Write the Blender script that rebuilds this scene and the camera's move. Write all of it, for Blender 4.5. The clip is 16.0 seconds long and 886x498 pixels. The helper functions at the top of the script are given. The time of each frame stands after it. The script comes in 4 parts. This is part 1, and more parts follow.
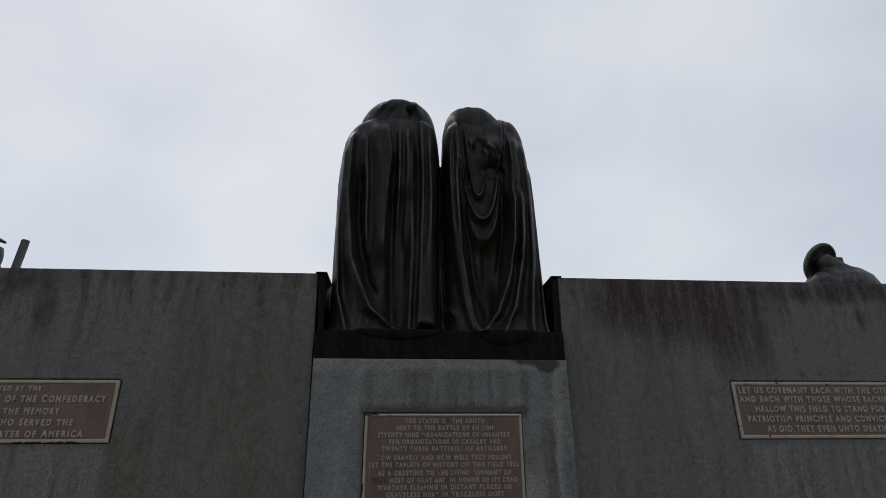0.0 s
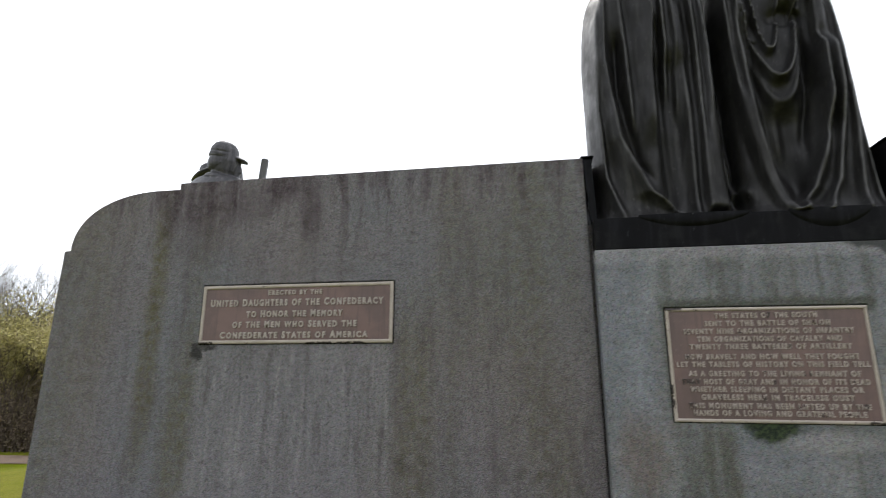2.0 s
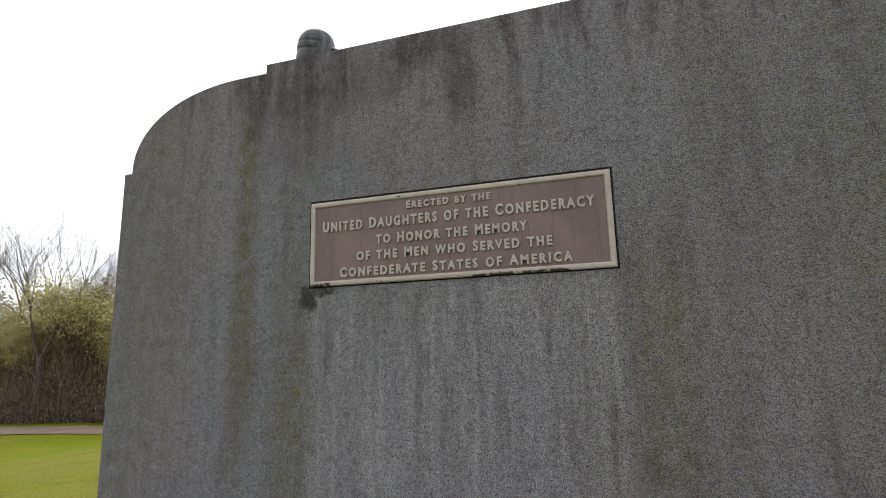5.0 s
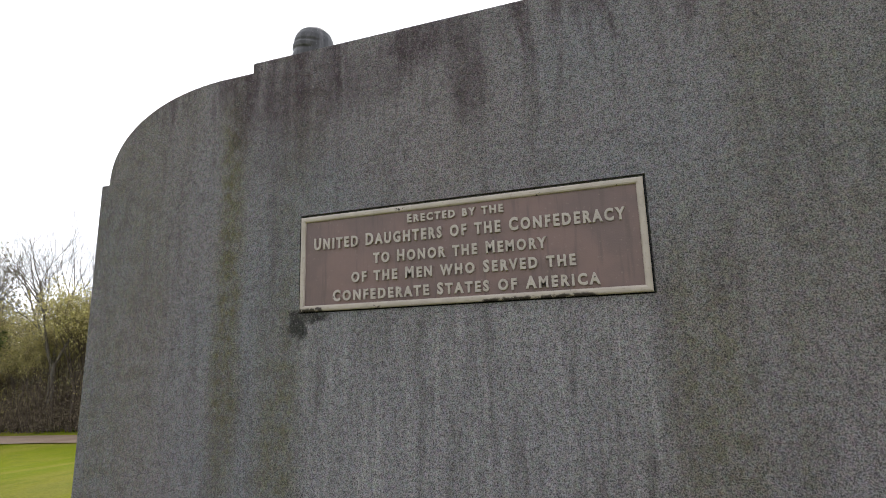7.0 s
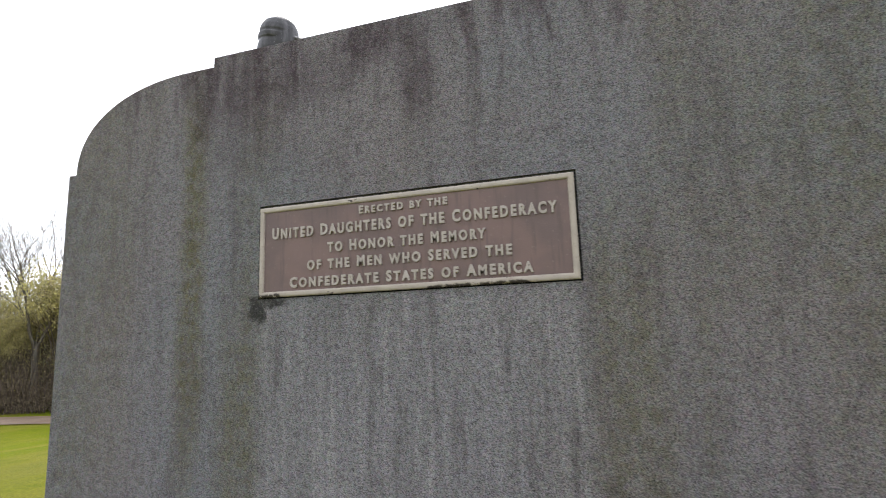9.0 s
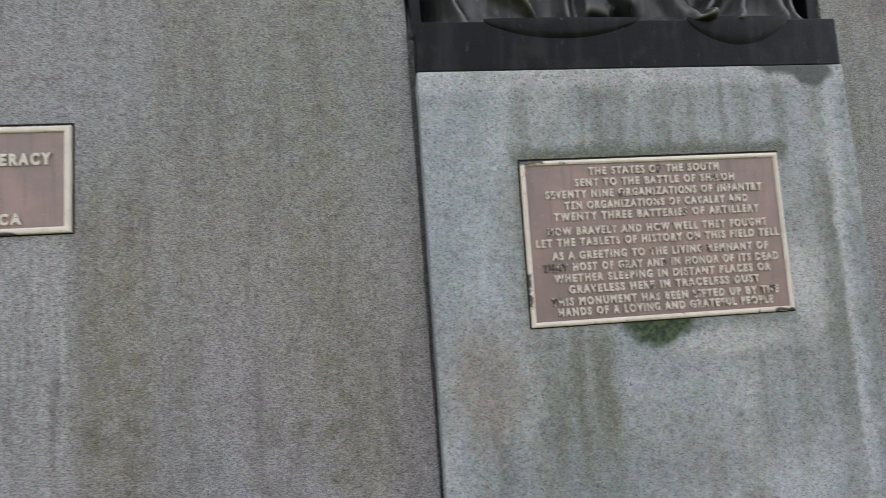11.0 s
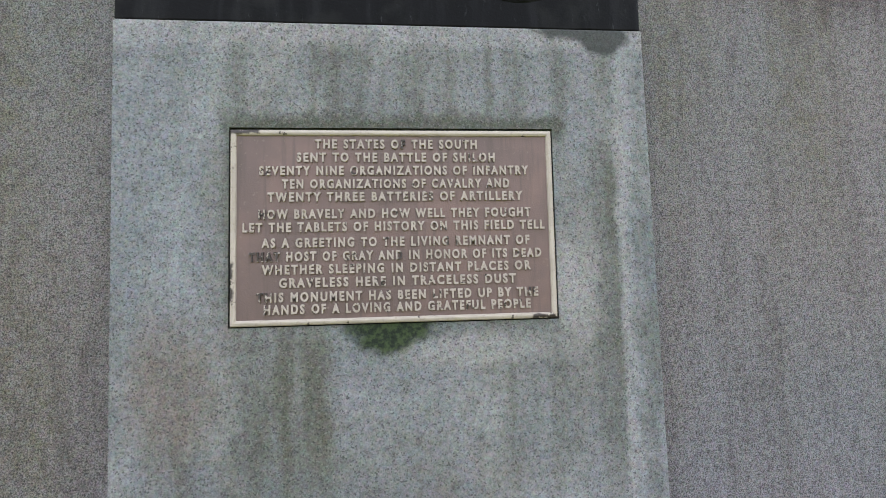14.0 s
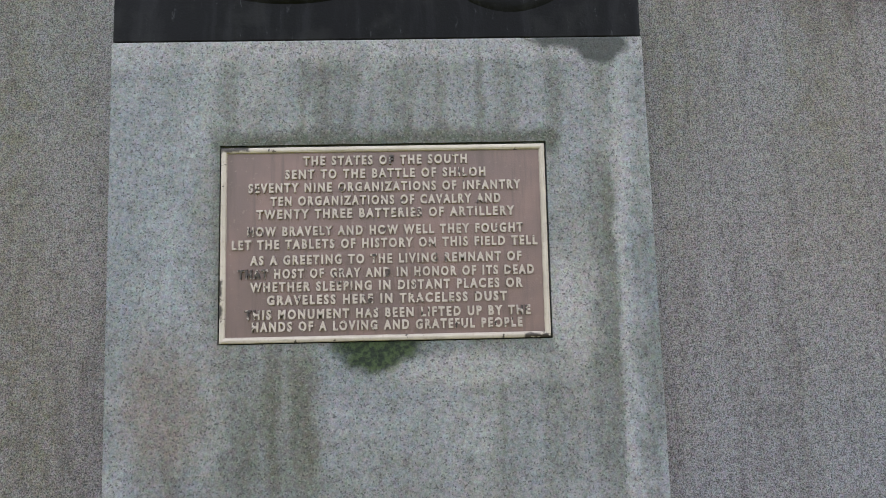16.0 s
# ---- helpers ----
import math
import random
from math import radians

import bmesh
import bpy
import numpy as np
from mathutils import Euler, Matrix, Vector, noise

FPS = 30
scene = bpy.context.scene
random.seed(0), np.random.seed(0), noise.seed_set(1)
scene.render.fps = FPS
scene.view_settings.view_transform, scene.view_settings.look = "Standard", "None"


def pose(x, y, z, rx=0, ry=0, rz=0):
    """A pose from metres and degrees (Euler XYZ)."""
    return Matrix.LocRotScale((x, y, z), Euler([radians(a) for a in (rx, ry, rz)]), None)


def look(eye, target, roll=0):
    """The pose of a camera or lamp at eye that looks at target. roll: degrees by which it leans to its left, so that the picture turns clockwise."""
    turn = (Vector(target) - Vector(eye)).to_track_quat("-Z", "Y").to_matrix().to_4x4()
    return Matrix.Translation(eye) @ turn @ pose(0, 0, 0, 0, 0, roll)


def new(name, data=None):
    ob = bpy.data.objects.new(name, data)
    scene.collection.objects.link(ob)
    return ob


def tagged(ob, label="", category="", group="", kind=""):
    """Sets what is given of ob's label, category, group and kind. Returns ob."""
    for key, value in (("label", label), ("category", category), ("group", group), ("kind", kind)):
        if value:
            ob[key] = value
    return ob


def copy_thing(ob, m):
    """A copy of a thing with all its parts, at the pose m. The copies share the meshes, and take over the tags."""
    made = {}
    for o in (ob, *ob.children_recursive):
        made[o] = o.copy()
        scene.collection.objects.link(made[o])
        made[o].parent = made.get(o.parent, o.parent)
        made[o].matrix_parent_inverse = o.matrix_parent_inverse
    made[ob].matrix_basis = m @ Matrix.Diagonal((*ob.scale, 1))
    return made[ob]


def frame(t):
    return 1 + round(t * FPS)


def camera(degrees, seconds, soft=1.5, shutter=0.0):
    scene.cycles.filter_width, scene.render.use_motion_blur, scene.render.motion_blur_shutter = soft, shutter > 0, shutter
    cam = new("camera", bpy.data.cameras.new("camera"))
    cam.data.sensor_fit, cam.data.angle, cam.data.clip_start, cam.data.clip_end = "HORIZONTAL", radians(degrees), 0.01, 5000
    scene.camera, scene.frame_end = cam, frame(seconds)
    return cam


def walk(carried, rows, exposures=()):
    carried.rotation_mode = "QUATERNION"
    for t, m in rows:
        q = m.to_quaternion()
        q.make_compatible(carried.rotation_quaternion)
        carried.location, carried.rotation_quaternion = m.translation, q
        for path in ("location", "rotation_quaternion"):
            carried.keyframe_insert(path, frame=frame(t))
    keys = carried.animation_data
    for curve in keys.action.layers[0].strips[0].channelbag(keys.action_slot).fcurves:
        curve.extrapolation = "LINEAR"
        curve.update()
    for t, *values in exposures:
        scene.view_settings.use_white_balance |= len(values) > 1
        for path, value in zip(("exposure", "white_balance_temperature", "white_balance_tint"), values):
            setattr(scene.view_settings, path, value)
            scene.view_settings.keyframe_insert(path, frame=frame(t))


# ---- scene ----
cam = camera(78.6, 16.0, soft=0.9, shutter=0.3)
PATH = [
    (0, (-0.376, -5.33, 1.505), (-0.235, -3.466, 2.214), -0.3),
    (0.5, (-0.584, -5.24, 1.435), (-0.466, -3.367, 2.125), 0.0),
    (1, (-0.922, -5.042, 1.38), (-0.925, -3.142, 2.004), 0.3),
    (1.5, (-1.287, -4.841, 1.33), (-1.468, -2.926, 1.877), 0.1),
    (2, (-1.705, -4.683, 1.299), (-2.04, -2.768, 1.768), 0.2),
    (2.5, (-2.028, -4.5, 1.31), (-2.456, -2.583, 1.686), -0.5),
    (3, (-2.281, -4.204, 1.235), (-2.77, -2.297, 1.589), -1.2),
    (3.5, (-2.55, -3.884, 1.225), (-3.097, -1.986, 1.544), -1.8),
    (4, (-2.793, -3.542, 1.158), (-3.362, -1.656, 1.501), -1.3),
    (4.2, (-2.845, -3.429, 1.156), (-3.422, -1.545, 1.499), -1.4),
    (6.3, (-3.058, -2.63, 1.347), (-3.699, -0.775, 1.733), -1.4),
    (6.5, (-3.057, -2.619, 1.349), (-3.703, -0.766, 1.732), -1.5),
    (7, (-3.071, -2.64, 1.362), (-3.713, -0.784, 1.742), -1.6),
    (7.5, (-3.085, -2.669, 1.374), (-3.725, -0.811, 1.747), -1.6),
    (8, (-3.097, -2.69, 1.369), (-3.731, -0.83, 1.741), -1.4),
    (8.2, (-3.09, -2.689, 1.37), (-3.725, -0.829, 1.739), -1.4),
    (10.3, (-1.905, -2.895, 1.384), (-2.045, -0.906, 1.537), -3.4),
    (10.5, (-1.775, -2.895, 1.335), (-1.775, -0.9, 1.478), -3.5),
    (11, (-1.42, -2.85, 1.171), (-1.212, -0.869, 1.353), -3.6),
    (11.5, (-1.045, -2.813, 1.148), (-0.75, -1.045, 1.302), -3.5),
    (12, (-0.67, -2.774, 1.131), (-0.375, -1.004, 1.29), -3.0),
    (12.5, (-0.396, -2.668, 1.147), (-0.109, -0.896, 1.289), -2.4),
    (13, (-0.137, -2.615, 1.139), (0.133, -0.842, 1.284), -2.2),
    (13.5, (0.005, -2.561, 1.141), (0.227, -0.78, 1.282), -1.9),
    (14, (-0.019, -2.55, 1.132), (0.16, -0.764, 1.266), -1.4),
    (14.5, (0.086, -2.566, 1.173), (0.237, -0.778, 1.312), -1.5),
    (15, (0.203, -2.543, 1.183), (0.315, -0.752, 1.323), -1.6),
    (15.5, (0.238, -2.523, 1.184), (0.307, -0.73, 1.331), -1.4),
    (16, (0.234, -2.516, 1.186), (0.265, -0.724, 1.337), -1.2),
]
EXPOSURES = [(0.0, -0.25, 6450, 11), (0.5, -0.22, 6450, 11), (1.0, 0.06, 6500, 11), (1.5, 0.55, 6550, 11), (2.0, 1.18, 6650, 10), (2.5, 1.18, 6700, 10),
             (3.0, 1.02, 6720, 10), (3.5, 0.93, 6720, 10), (4.0, 1.1, 6720, 10), (6.5, 1.34, 6650, 11), (8.0, 1.34, 6650, 11), (10.5, 2.18, 6500, 11),
             (11.0, 2.24, 6450, 10), (12.0, 2.24, 6430, 9), (13.0, 2.18, 6430, 9), (16.0, 2.14, 6450, 10)]
walk(cam, [(t, look(eye, target, roll)) for t, eye, target, roll in PATH], EXPOSURES)

# ---- light: a bright overcast sky ----
world = bpy.data.worlds.new("overcast_sky")
scene.world = world
world.use_nodes = True
wn, wl = world.node_tree.nodes, world.node_tree.links
wn.clear()
w_out = wn.new("ShaderNodeOutputWorld")
w_bg = wn.new("ShaderNodeBackground")
w_sky = wn.new("ShaderNodeTexSky")
w_sky.sky_type, w_sky.sun_disc = "NISHITA", False
w_sky.sun_elevation, w_sky.sun_rotation = radians(48), radians(-25)
w_dim = wn.new("ShaderNodeMix")
w_dim.data_type, w_dim.blend_type = "RGBA", "MULTIPLY"
w_dim.inputs["Factor"].default_value = 1.0
w_dim.inputs["B"].default_value = (0.09, 0.09, 0.09, 1)
w_tc = wn.new("ShaderNodeTexCoord")
w_map = wn.new("ShaderNodeMapping")
w_map.inputs["Scale"].default_value = (1.0, 1.0, 1.3)
w_noise = wn.new("ShaderNodeTexNoise")
w_noise.inputs["Scale"].default_value, w_noise.inputs["Detail"].default_value = 2.0, 4.0
w_noise.inputs["Roughness"].default_value = 0.5
w_ramp = wn.new("ShaderNodeValToRGB")
w_ramp.color_ramp.elements[0].position, w_ramp.color_ramp.elements[1].position = 0.34, 0.68
w_ramp.color_ramp.elements[0].color = (0.655, 0.71, 0.80, 1)
w_ramp.color_ramp.elements[1].color = (0.84, 0.875, 0.92, 1)
w_mix = wn.new("ShaderNodeMix")
w_mix.data_type = "RGBA"
w_mix.inputs["Factor"].default_value = 0.9
wl.new(w_tc.outputs["Generated"], w_map.inputs["Vector"])
wl.new(w_map.outputs["Vector"], w_noise.inputs["Vector"])
wl.new(w_noise.outputs["Fac"], w_ramp.inputs["Fac"])
wl.new(w_sky.outputs["Color"], w_dim.inputs["A"])
wl.new(w_dim.outputs["Result"], w_mix.inputs["A"])
wl.new(w_ramp.outputs["Color"], w_mix.inputs["B"])
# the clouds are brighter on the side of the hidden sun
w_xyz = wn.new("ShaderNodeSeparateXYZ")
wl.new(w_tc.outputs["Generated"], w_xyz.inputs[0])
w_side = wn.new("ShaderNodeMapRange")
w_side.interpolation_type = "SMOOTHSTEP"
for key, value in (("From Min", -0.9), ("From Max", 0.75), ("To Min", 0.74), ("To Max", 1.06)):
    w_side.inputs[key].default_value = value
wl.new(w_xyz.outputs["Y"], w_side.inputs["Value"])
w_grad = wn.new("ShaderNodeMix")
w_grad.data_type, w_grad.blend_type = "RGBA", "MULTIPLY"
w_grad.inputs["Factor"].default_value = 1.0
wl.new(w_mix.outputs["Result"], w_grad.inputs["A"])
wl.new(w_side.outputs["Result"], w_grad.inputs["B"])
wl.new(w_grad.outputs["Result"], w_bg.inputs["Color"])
w_bg.inputs["Strength"].default_value = 1.0
wl.new(w_bg.outputs["Background"], w_out.inputs["Surface"])

sun = new("sun", bpy.data.lights.new("sun", "SUN"))
sun.data.energy, sun.data.angle, sun.data.color = 0.5, radians(25), (1.0, 0.97, 0.93)
sun.matrix_basis = look((-6, 12, 16), (0, 0, 0))


# ---- materials ----
class Nodes:
    """Short names for the nodes of one material."""

    def __init__(self, name, rough=0.8, metal=0.0, world_space=False):
        self.mat = bpy.data.materials.new(name)
        self.mat.use_nodes = True
        self.t = self.mat.node_tree
        self.bsdf = self.t.nodes["Principled BSDF"]
        self.bsdf.inputs["Roughness"].default_value = rough
        self.bsdf.inputs["Metallic"].default_value = metal
        self.tc = self.t.nodes.new("ShaderNodeTexCoord")
        self.co = self.tc.outputs["Object"]
        if world_space:
            self.co = self.t.nodes.new("ShaderNodeNewGeometry").outputs["Position"]

    def put(self, socket, value):
        if hasattr(value, "is_linked"):
            self.t.links.new(value, socket)
        else:
            socket.default_value = (*value, 1) if isinstance(value, tuple) and len(value) == 3 and socket.type == "RGBA" else value

    def scaled(self, sx, sy, sz, co=None):
        n = self.t.nodes.new("ShaderNodeMapping")
        self.put(n.inputs["Vector"], co or self.co)
        n.inputs["Scale"].default_value = (sx, sy, sz)
        return n.outputs["Vector"]

    def noise(self, scale, detail=3.0, rough=0.55, co=None, colour=False):
        n = self.t.nodes.new("ShaderNodeTexNoise")
        self.put(n.inputs["Vector"], co or self.co)
        n.inputs["Scale"].default_value, n.inputs["Detail"].default_value, n.inputs["Roughness"].default_value = scale, detail, rough
        return n.outputs["Color"] if colour else n.outputs["Fac"]

    def cells(self, scale, co=None):
        n = self.t.nodes.new("ShaderNodeTexVoronoi")
        self.put(n.inputs["Vector"], co or self.co)
        n.inputs["Scale"].default_value = scale
        s = self.t.nodes.new("ShaderNodeSeparateColor")
        self.t.links.new(n.outputs["Color"], s.inputs["Color"])
        return s.outputs["Red"]

    def calc(self, op, a, b=0.0):
        n = self.t.nodes.new("ShaderNodeMath")
        n.operation = op
        self.put(n.inputs[0], a)
        self.put(n.inputs[1], b)
        return n.outputs[0]

    def step(self, v, lo, hi, to_lo=0.0, to_hi=1.0):
        n = self.t.nodes.new("ShaderNodeMapRange")
        n.interpolation_type = "SMOOTHSTEP"
        self.put(n.inputs["Value"], v)
        for key, value in (("From Min", lo), ("From Max", hi), ("To Min", to_lo), ("To Max", to_hi)):
            self.put(n.inputs[key], value)
        return n.outputs["Result"]

    def mix(self, f, a, b, blend="MIX"):
        n = self.t.nodes.new("ShaderNodeMix")
        n.data_type, n.blend_type = "RGBA", blend
        self.put(n.inputs["Factor"], f)
        self.put(n.inputs["A"], a)
        self.put(n.inputs["B"], b)
        return n.outputs["Result"]

    def xyz(self, co=None):
        n = self.t.nodes.new("ShaderNodeSeparateXYZ")
        self.put(n.inputs[0], co or self.co)
        return n.outputs

    def warped(self, amount, scale, detail=3.0):
        n = self.t.nodes.new("ShaderNodeVectorMath")
        n.operation = "SUBTRACT"
        self.put(n.inputs[0], self.noise(scale, detail, colour=True))
        n.inputs[1].default_value = (0.5, 0.5, 0.5)
        m = self.t.nodes.new("ShaderNodeVectorMath")
        m.operation = "SCALE"
        self.put(m.inputs[0], n.outputs[0])
        m.inputs["Scale"].default_value = amount
        a = self.t.nodes.new("ShaderNodeVectorMath")
        a.operation = "ADD"
        self.put(a.inputs[0], self.co)
        self.put(a.inputs[1], m.outputs[0])
        return a.outputs[0]

    def box(self, co, x0, x1, z0, z1, sx=0.05, sz=0.05):
        """1 inside a soft rectangle of the x-z plane."""
        o = self.xyz(co)
        f = self.calc("MULTIPLY", self.step(o[0], x0 - sx, x0 + sx), self.step(o[0], x1 - sx, x1 + sx, 1, 0))
        g = self.calc("MULTIPLY", self.step(o[2], z0 - sz, z0 + sz), self.step(o[2], z1 - sz, z1 + sz, 1, 0))
        return self.calc("MULTIPLY", f, g)

    def spot(self, co, x, z, rx, rz, soft=0.4):
        """1 inside a soft ellipse of the x-z plane."""
        o = self.xyz(co)
        a = self.calc("DIVIDE", self.calc("SUBTRACT", o[0], x), rx)
        b = self.calc("DIVIDE", self.calc("SUBTRACT", o[2], z), rz)
        d = self.calc("SQRT", self.calc("ADD", self.calc("MULTIPLY", a, a), self.calc("MULTIPLY", b, b)))
        return self.step(d, 1 - soft, 1 + soft, 1, 0)

    def both(self, *fs):
        f = fs[0]
        for g in fs[1:]:
            f = self.calc("MULTIPLY", f, g)
        return f

    def done(self, colour, height=None, depth=0.002, rough=None, sheen=None):
        if sheen is not None:
            self.bsdf.inputs["Specular IOR Level"].default_value = sheen
        self.put(self.bsdf.inputs["Base Color"], colour)
        if height is not None:
            n = self.t.nodes.new("ShaderNodeBump")
            n.inputs["Distance"].default_value = depth
            self.put(n.inputs["Height"], height)
            self.t.links.new(n.outputs["Normal"], self.bsdf.inputs["Normal"])
        if rough is not None:
            self.put(self.bsdf.inputs["Roughness"], rough)
        return self.mat


def granite_grain(g, colour, contrast=1.0):
    """Speckle of an axed granite: light and dark grains of 5 to 15 mm."""
    fine = g.noise(135, 2.0, 0.75)
    coarse = g.noise(40, 4.0, 0.7)
    grain = g.cells(160)
    medium = g.noise(24, 4.0, 0.7)
    light = g.calc("ADD", g.step(fine, 0.33, 0.67, 0.82 - 0.50 * contrast, 0.82 + 0.50 * contrast), g.step(medium, 0.36, 0.64, -0.09, 0.09))
    light = g.calc("ADD", light, g.step(coarse, 0.34, 0.66, -0.16 * contrast, 0.16 * contrast))
    colour = g.mix(1.0, colour, light, "MULTIPLY")
    colour = g.mix(g.step(grain, 0.0, 0.2, 0.62, 0.0), colour, (0.028, 0.028, 0.03))
    colour = g.mix(g.step(grain, 0.82, 1.0, 0.0, 0.32), colour, (0.28, 0.27, 0.265))
    tint = g.noise(45, 2.0, 0.5, colour=True)
    colour = g.mix(0.2, colour, tint, "OVERLAY")
    return colour, g.calc("ADD", fine, g.calc("MULTIPLY", grain, 0.5))


def granite_wall():
    g = Nodes("weathered_granite", 0.85)
    co = g.warped(0.14, 3.0, 5.0)
    low = g.noise(0.55, 3.0, 0.5)
    blot = g.noise(12.0, 6.0, 0.72)
    streak = g.noise(1.0, 5.0, 0.68, g.scaled(7.0, 1.0, 0.7, co))
    streak2 = g.noise(1.0, 5.0, 0.66, g.scaled(13.0, 1.0, 0.9, g.warped(0.08, 5.0, 5.0)))
    rough_edge = g.step(blot, 0.36, 0.62, 0.25, 1.0)
    colour = g.mix(g.step(low, 0.38, 0.62), (0.186, 0.176, 0.18), (0.172, 0.178, 0.19))
    # olive bands of algae that run down the face
    band = g.noise(1.0, 3.0, 0.55, g.scaled(1.5, 1.0, 0.2, co))
    olive = (0.108, 0.104, 0.058)
    colour = g.mix(g.both(g.step(band, 0.48, 0.66), g.step(blot, 0.4, 0.62, 0.1, 0.55)), colour, olive)
    for x0, x1, z0, z1, sx, sz, f in ((-5.46, -5.27, 0.6, 3.1, 0.06, 0.5, 1.0), (-2.95, -2.6, -0.2, 1.9, 0.1, 0.5, 0.72),
                                      (-2.4, -1.95, 1.3, 2.9, 0.25, 0.5, 0.5), (-1.85, -1.35, 0.2, 3.2, 0.2, 0.4, 0.3),
                                      (-5.15, -4.87, 0.1, 1.5, 0.08, 0.5, 0.75), (4.9, 5.4, 0.9, 3.0, 0.12, 0.7, 0.6)):
        colour = g.mix(g.both(g.box(co, x0, x1, z0, z1, sx, sz), rough_edge, f), colour, olive)
    colour = g.mix(g.step(streak, 0.46, 0.72, 0.0, 0.5), colour, (0.085, 0.076, 0.074))
    # the sheltered, paler stone below the two side tablets, with faint pale and dark runs
    for x0, x1 in ((-4.86, -2.97), (2.95, 4.82)):
        pale = g.box(g.warped(0.06, 7.0, 5.0), x0, x1, -0.4, 1.58, 0.05, 0.04)
        colour = g.mix(g.calc("MULTIPLY", pale, 0.5), colour, (0.225, 0.223, 0.228))
        colour = g.mix(g.both(pale, g.step(streak2, 0.5, 0.64, 0.0, 0.6), g.box(co, x0, x1, 0.1, 1.9, 0.1, 0.4)), colour, (0.28, 0.28, 0.28))
        colour = g.mix(g.both(pale, g.step(streak2, 0.49, 0.36, 0.0, 0.55), g.box(co, x0, x1, 0.5, 1.8, 0.1, 0.4)), colour, (0.09, 0.085, 0.082))
    low_dirt = g.both(g.box(co, -3.1, -1.3, -0.2, 0.95, 0.3, 0.5), g.step(g.noise(6.0, 5.0, 0.7), 0.44, 0.64, 0.0, 0.4))
    colour = g.mix(low_dirt, colour, (0.062, 0.06, 0.046))
    # dark, faintly purple patches and short runs below the coping
    o = g.xyz(co)
    high = g.step(o[2], 2.55, 3.3)
    dirt = g.step(g.calc("ADD", streak, g.calc("MULTIPLY", high, 0.16)), 0.55, 0.74)
    colour = g.mix(g.both(dirt, g.step(o[2], 2.4, 3.15), g.step(blot, 0.36, 0.6, 0.3, 0.85)), colour, (0.062, 0.044, 0.053))
    for x, z, rx, rz, f in ((-4.95, 2.95, 0.34, 0.26, 0.75), (-4.45, 2.98, 0.28, 0.2, 0.42), (-3.83, 2.86, 0.12, 0.24, 0.68), (-3.98, 3.12, 0.3, 0.12, 0.6),
                            (-5.3, 2.9, 0.08, 0.3, 0.6), (-4.9, 2.55, 0.3, 0.14, 0.3), (1.85, 3.0, 0.3, 0.3, 0.55),
                            (2.55, 2.95, 0.85, 0.40, 0.85), (3.1, 2.6, 0.3, 0.34, 0.7), (4.6, 3.12, 1.2, 0.10, 0.8), (4.5, 2.85, 0.06, 0.12, 0.8)):
        run = g.calc("MAXIMUM", streak, streak2) if x > 0 else g.calc("MULTIPLY", g.calc("ADD", blot, streak2), 0.5)
        s = g.both(g.spot(co, x, z, rx, rz, 0.6), g.step(run, 0.34, 0.58, 0.15, 1.0))
        colour = g.mix(g.calc("MULTIPLY", s, f), colour, (0.045, 0.028, 0.037))
    # black lichen at the corner of the tablet
    colour = g.mix(g.calc("MULTIPLY", g.calc("MAXIMUM", g.spot(g.warped(0.2, 11.0, 5.0), -4.875, 1.53, 0.062, 0.095, 0.3), g.spot(g.warped(0.12, 16.0, 5.0), -4.8, 1.585, 0.12, 0.032, 0.4)), 0.95), colour, (0.03, 0.03, 0.028))
    colour = g.mix(g.step(g.noise(9.0, 5.0, 0.7), 0.5, 0.68, 0.0, 0.34), colour, (0.07, 0.062, 0.06))
    colour = g.mix(g.step(g.noise(16.0, 4.0, 0.7, g.scaled(1.0, 1.0, 0.5)), 0.52, 0.66, 0.0, 0.26), colour, (0.23, 0.222, 0.22))
    colour = g.mix(1.0, colour, (1.10, 1.045, 1.085), "MULTIPLY")
    colour, h = granite_grain(g, colour, 0.93)
    return g.done(colour, h, 0.003, sheen=0.25)


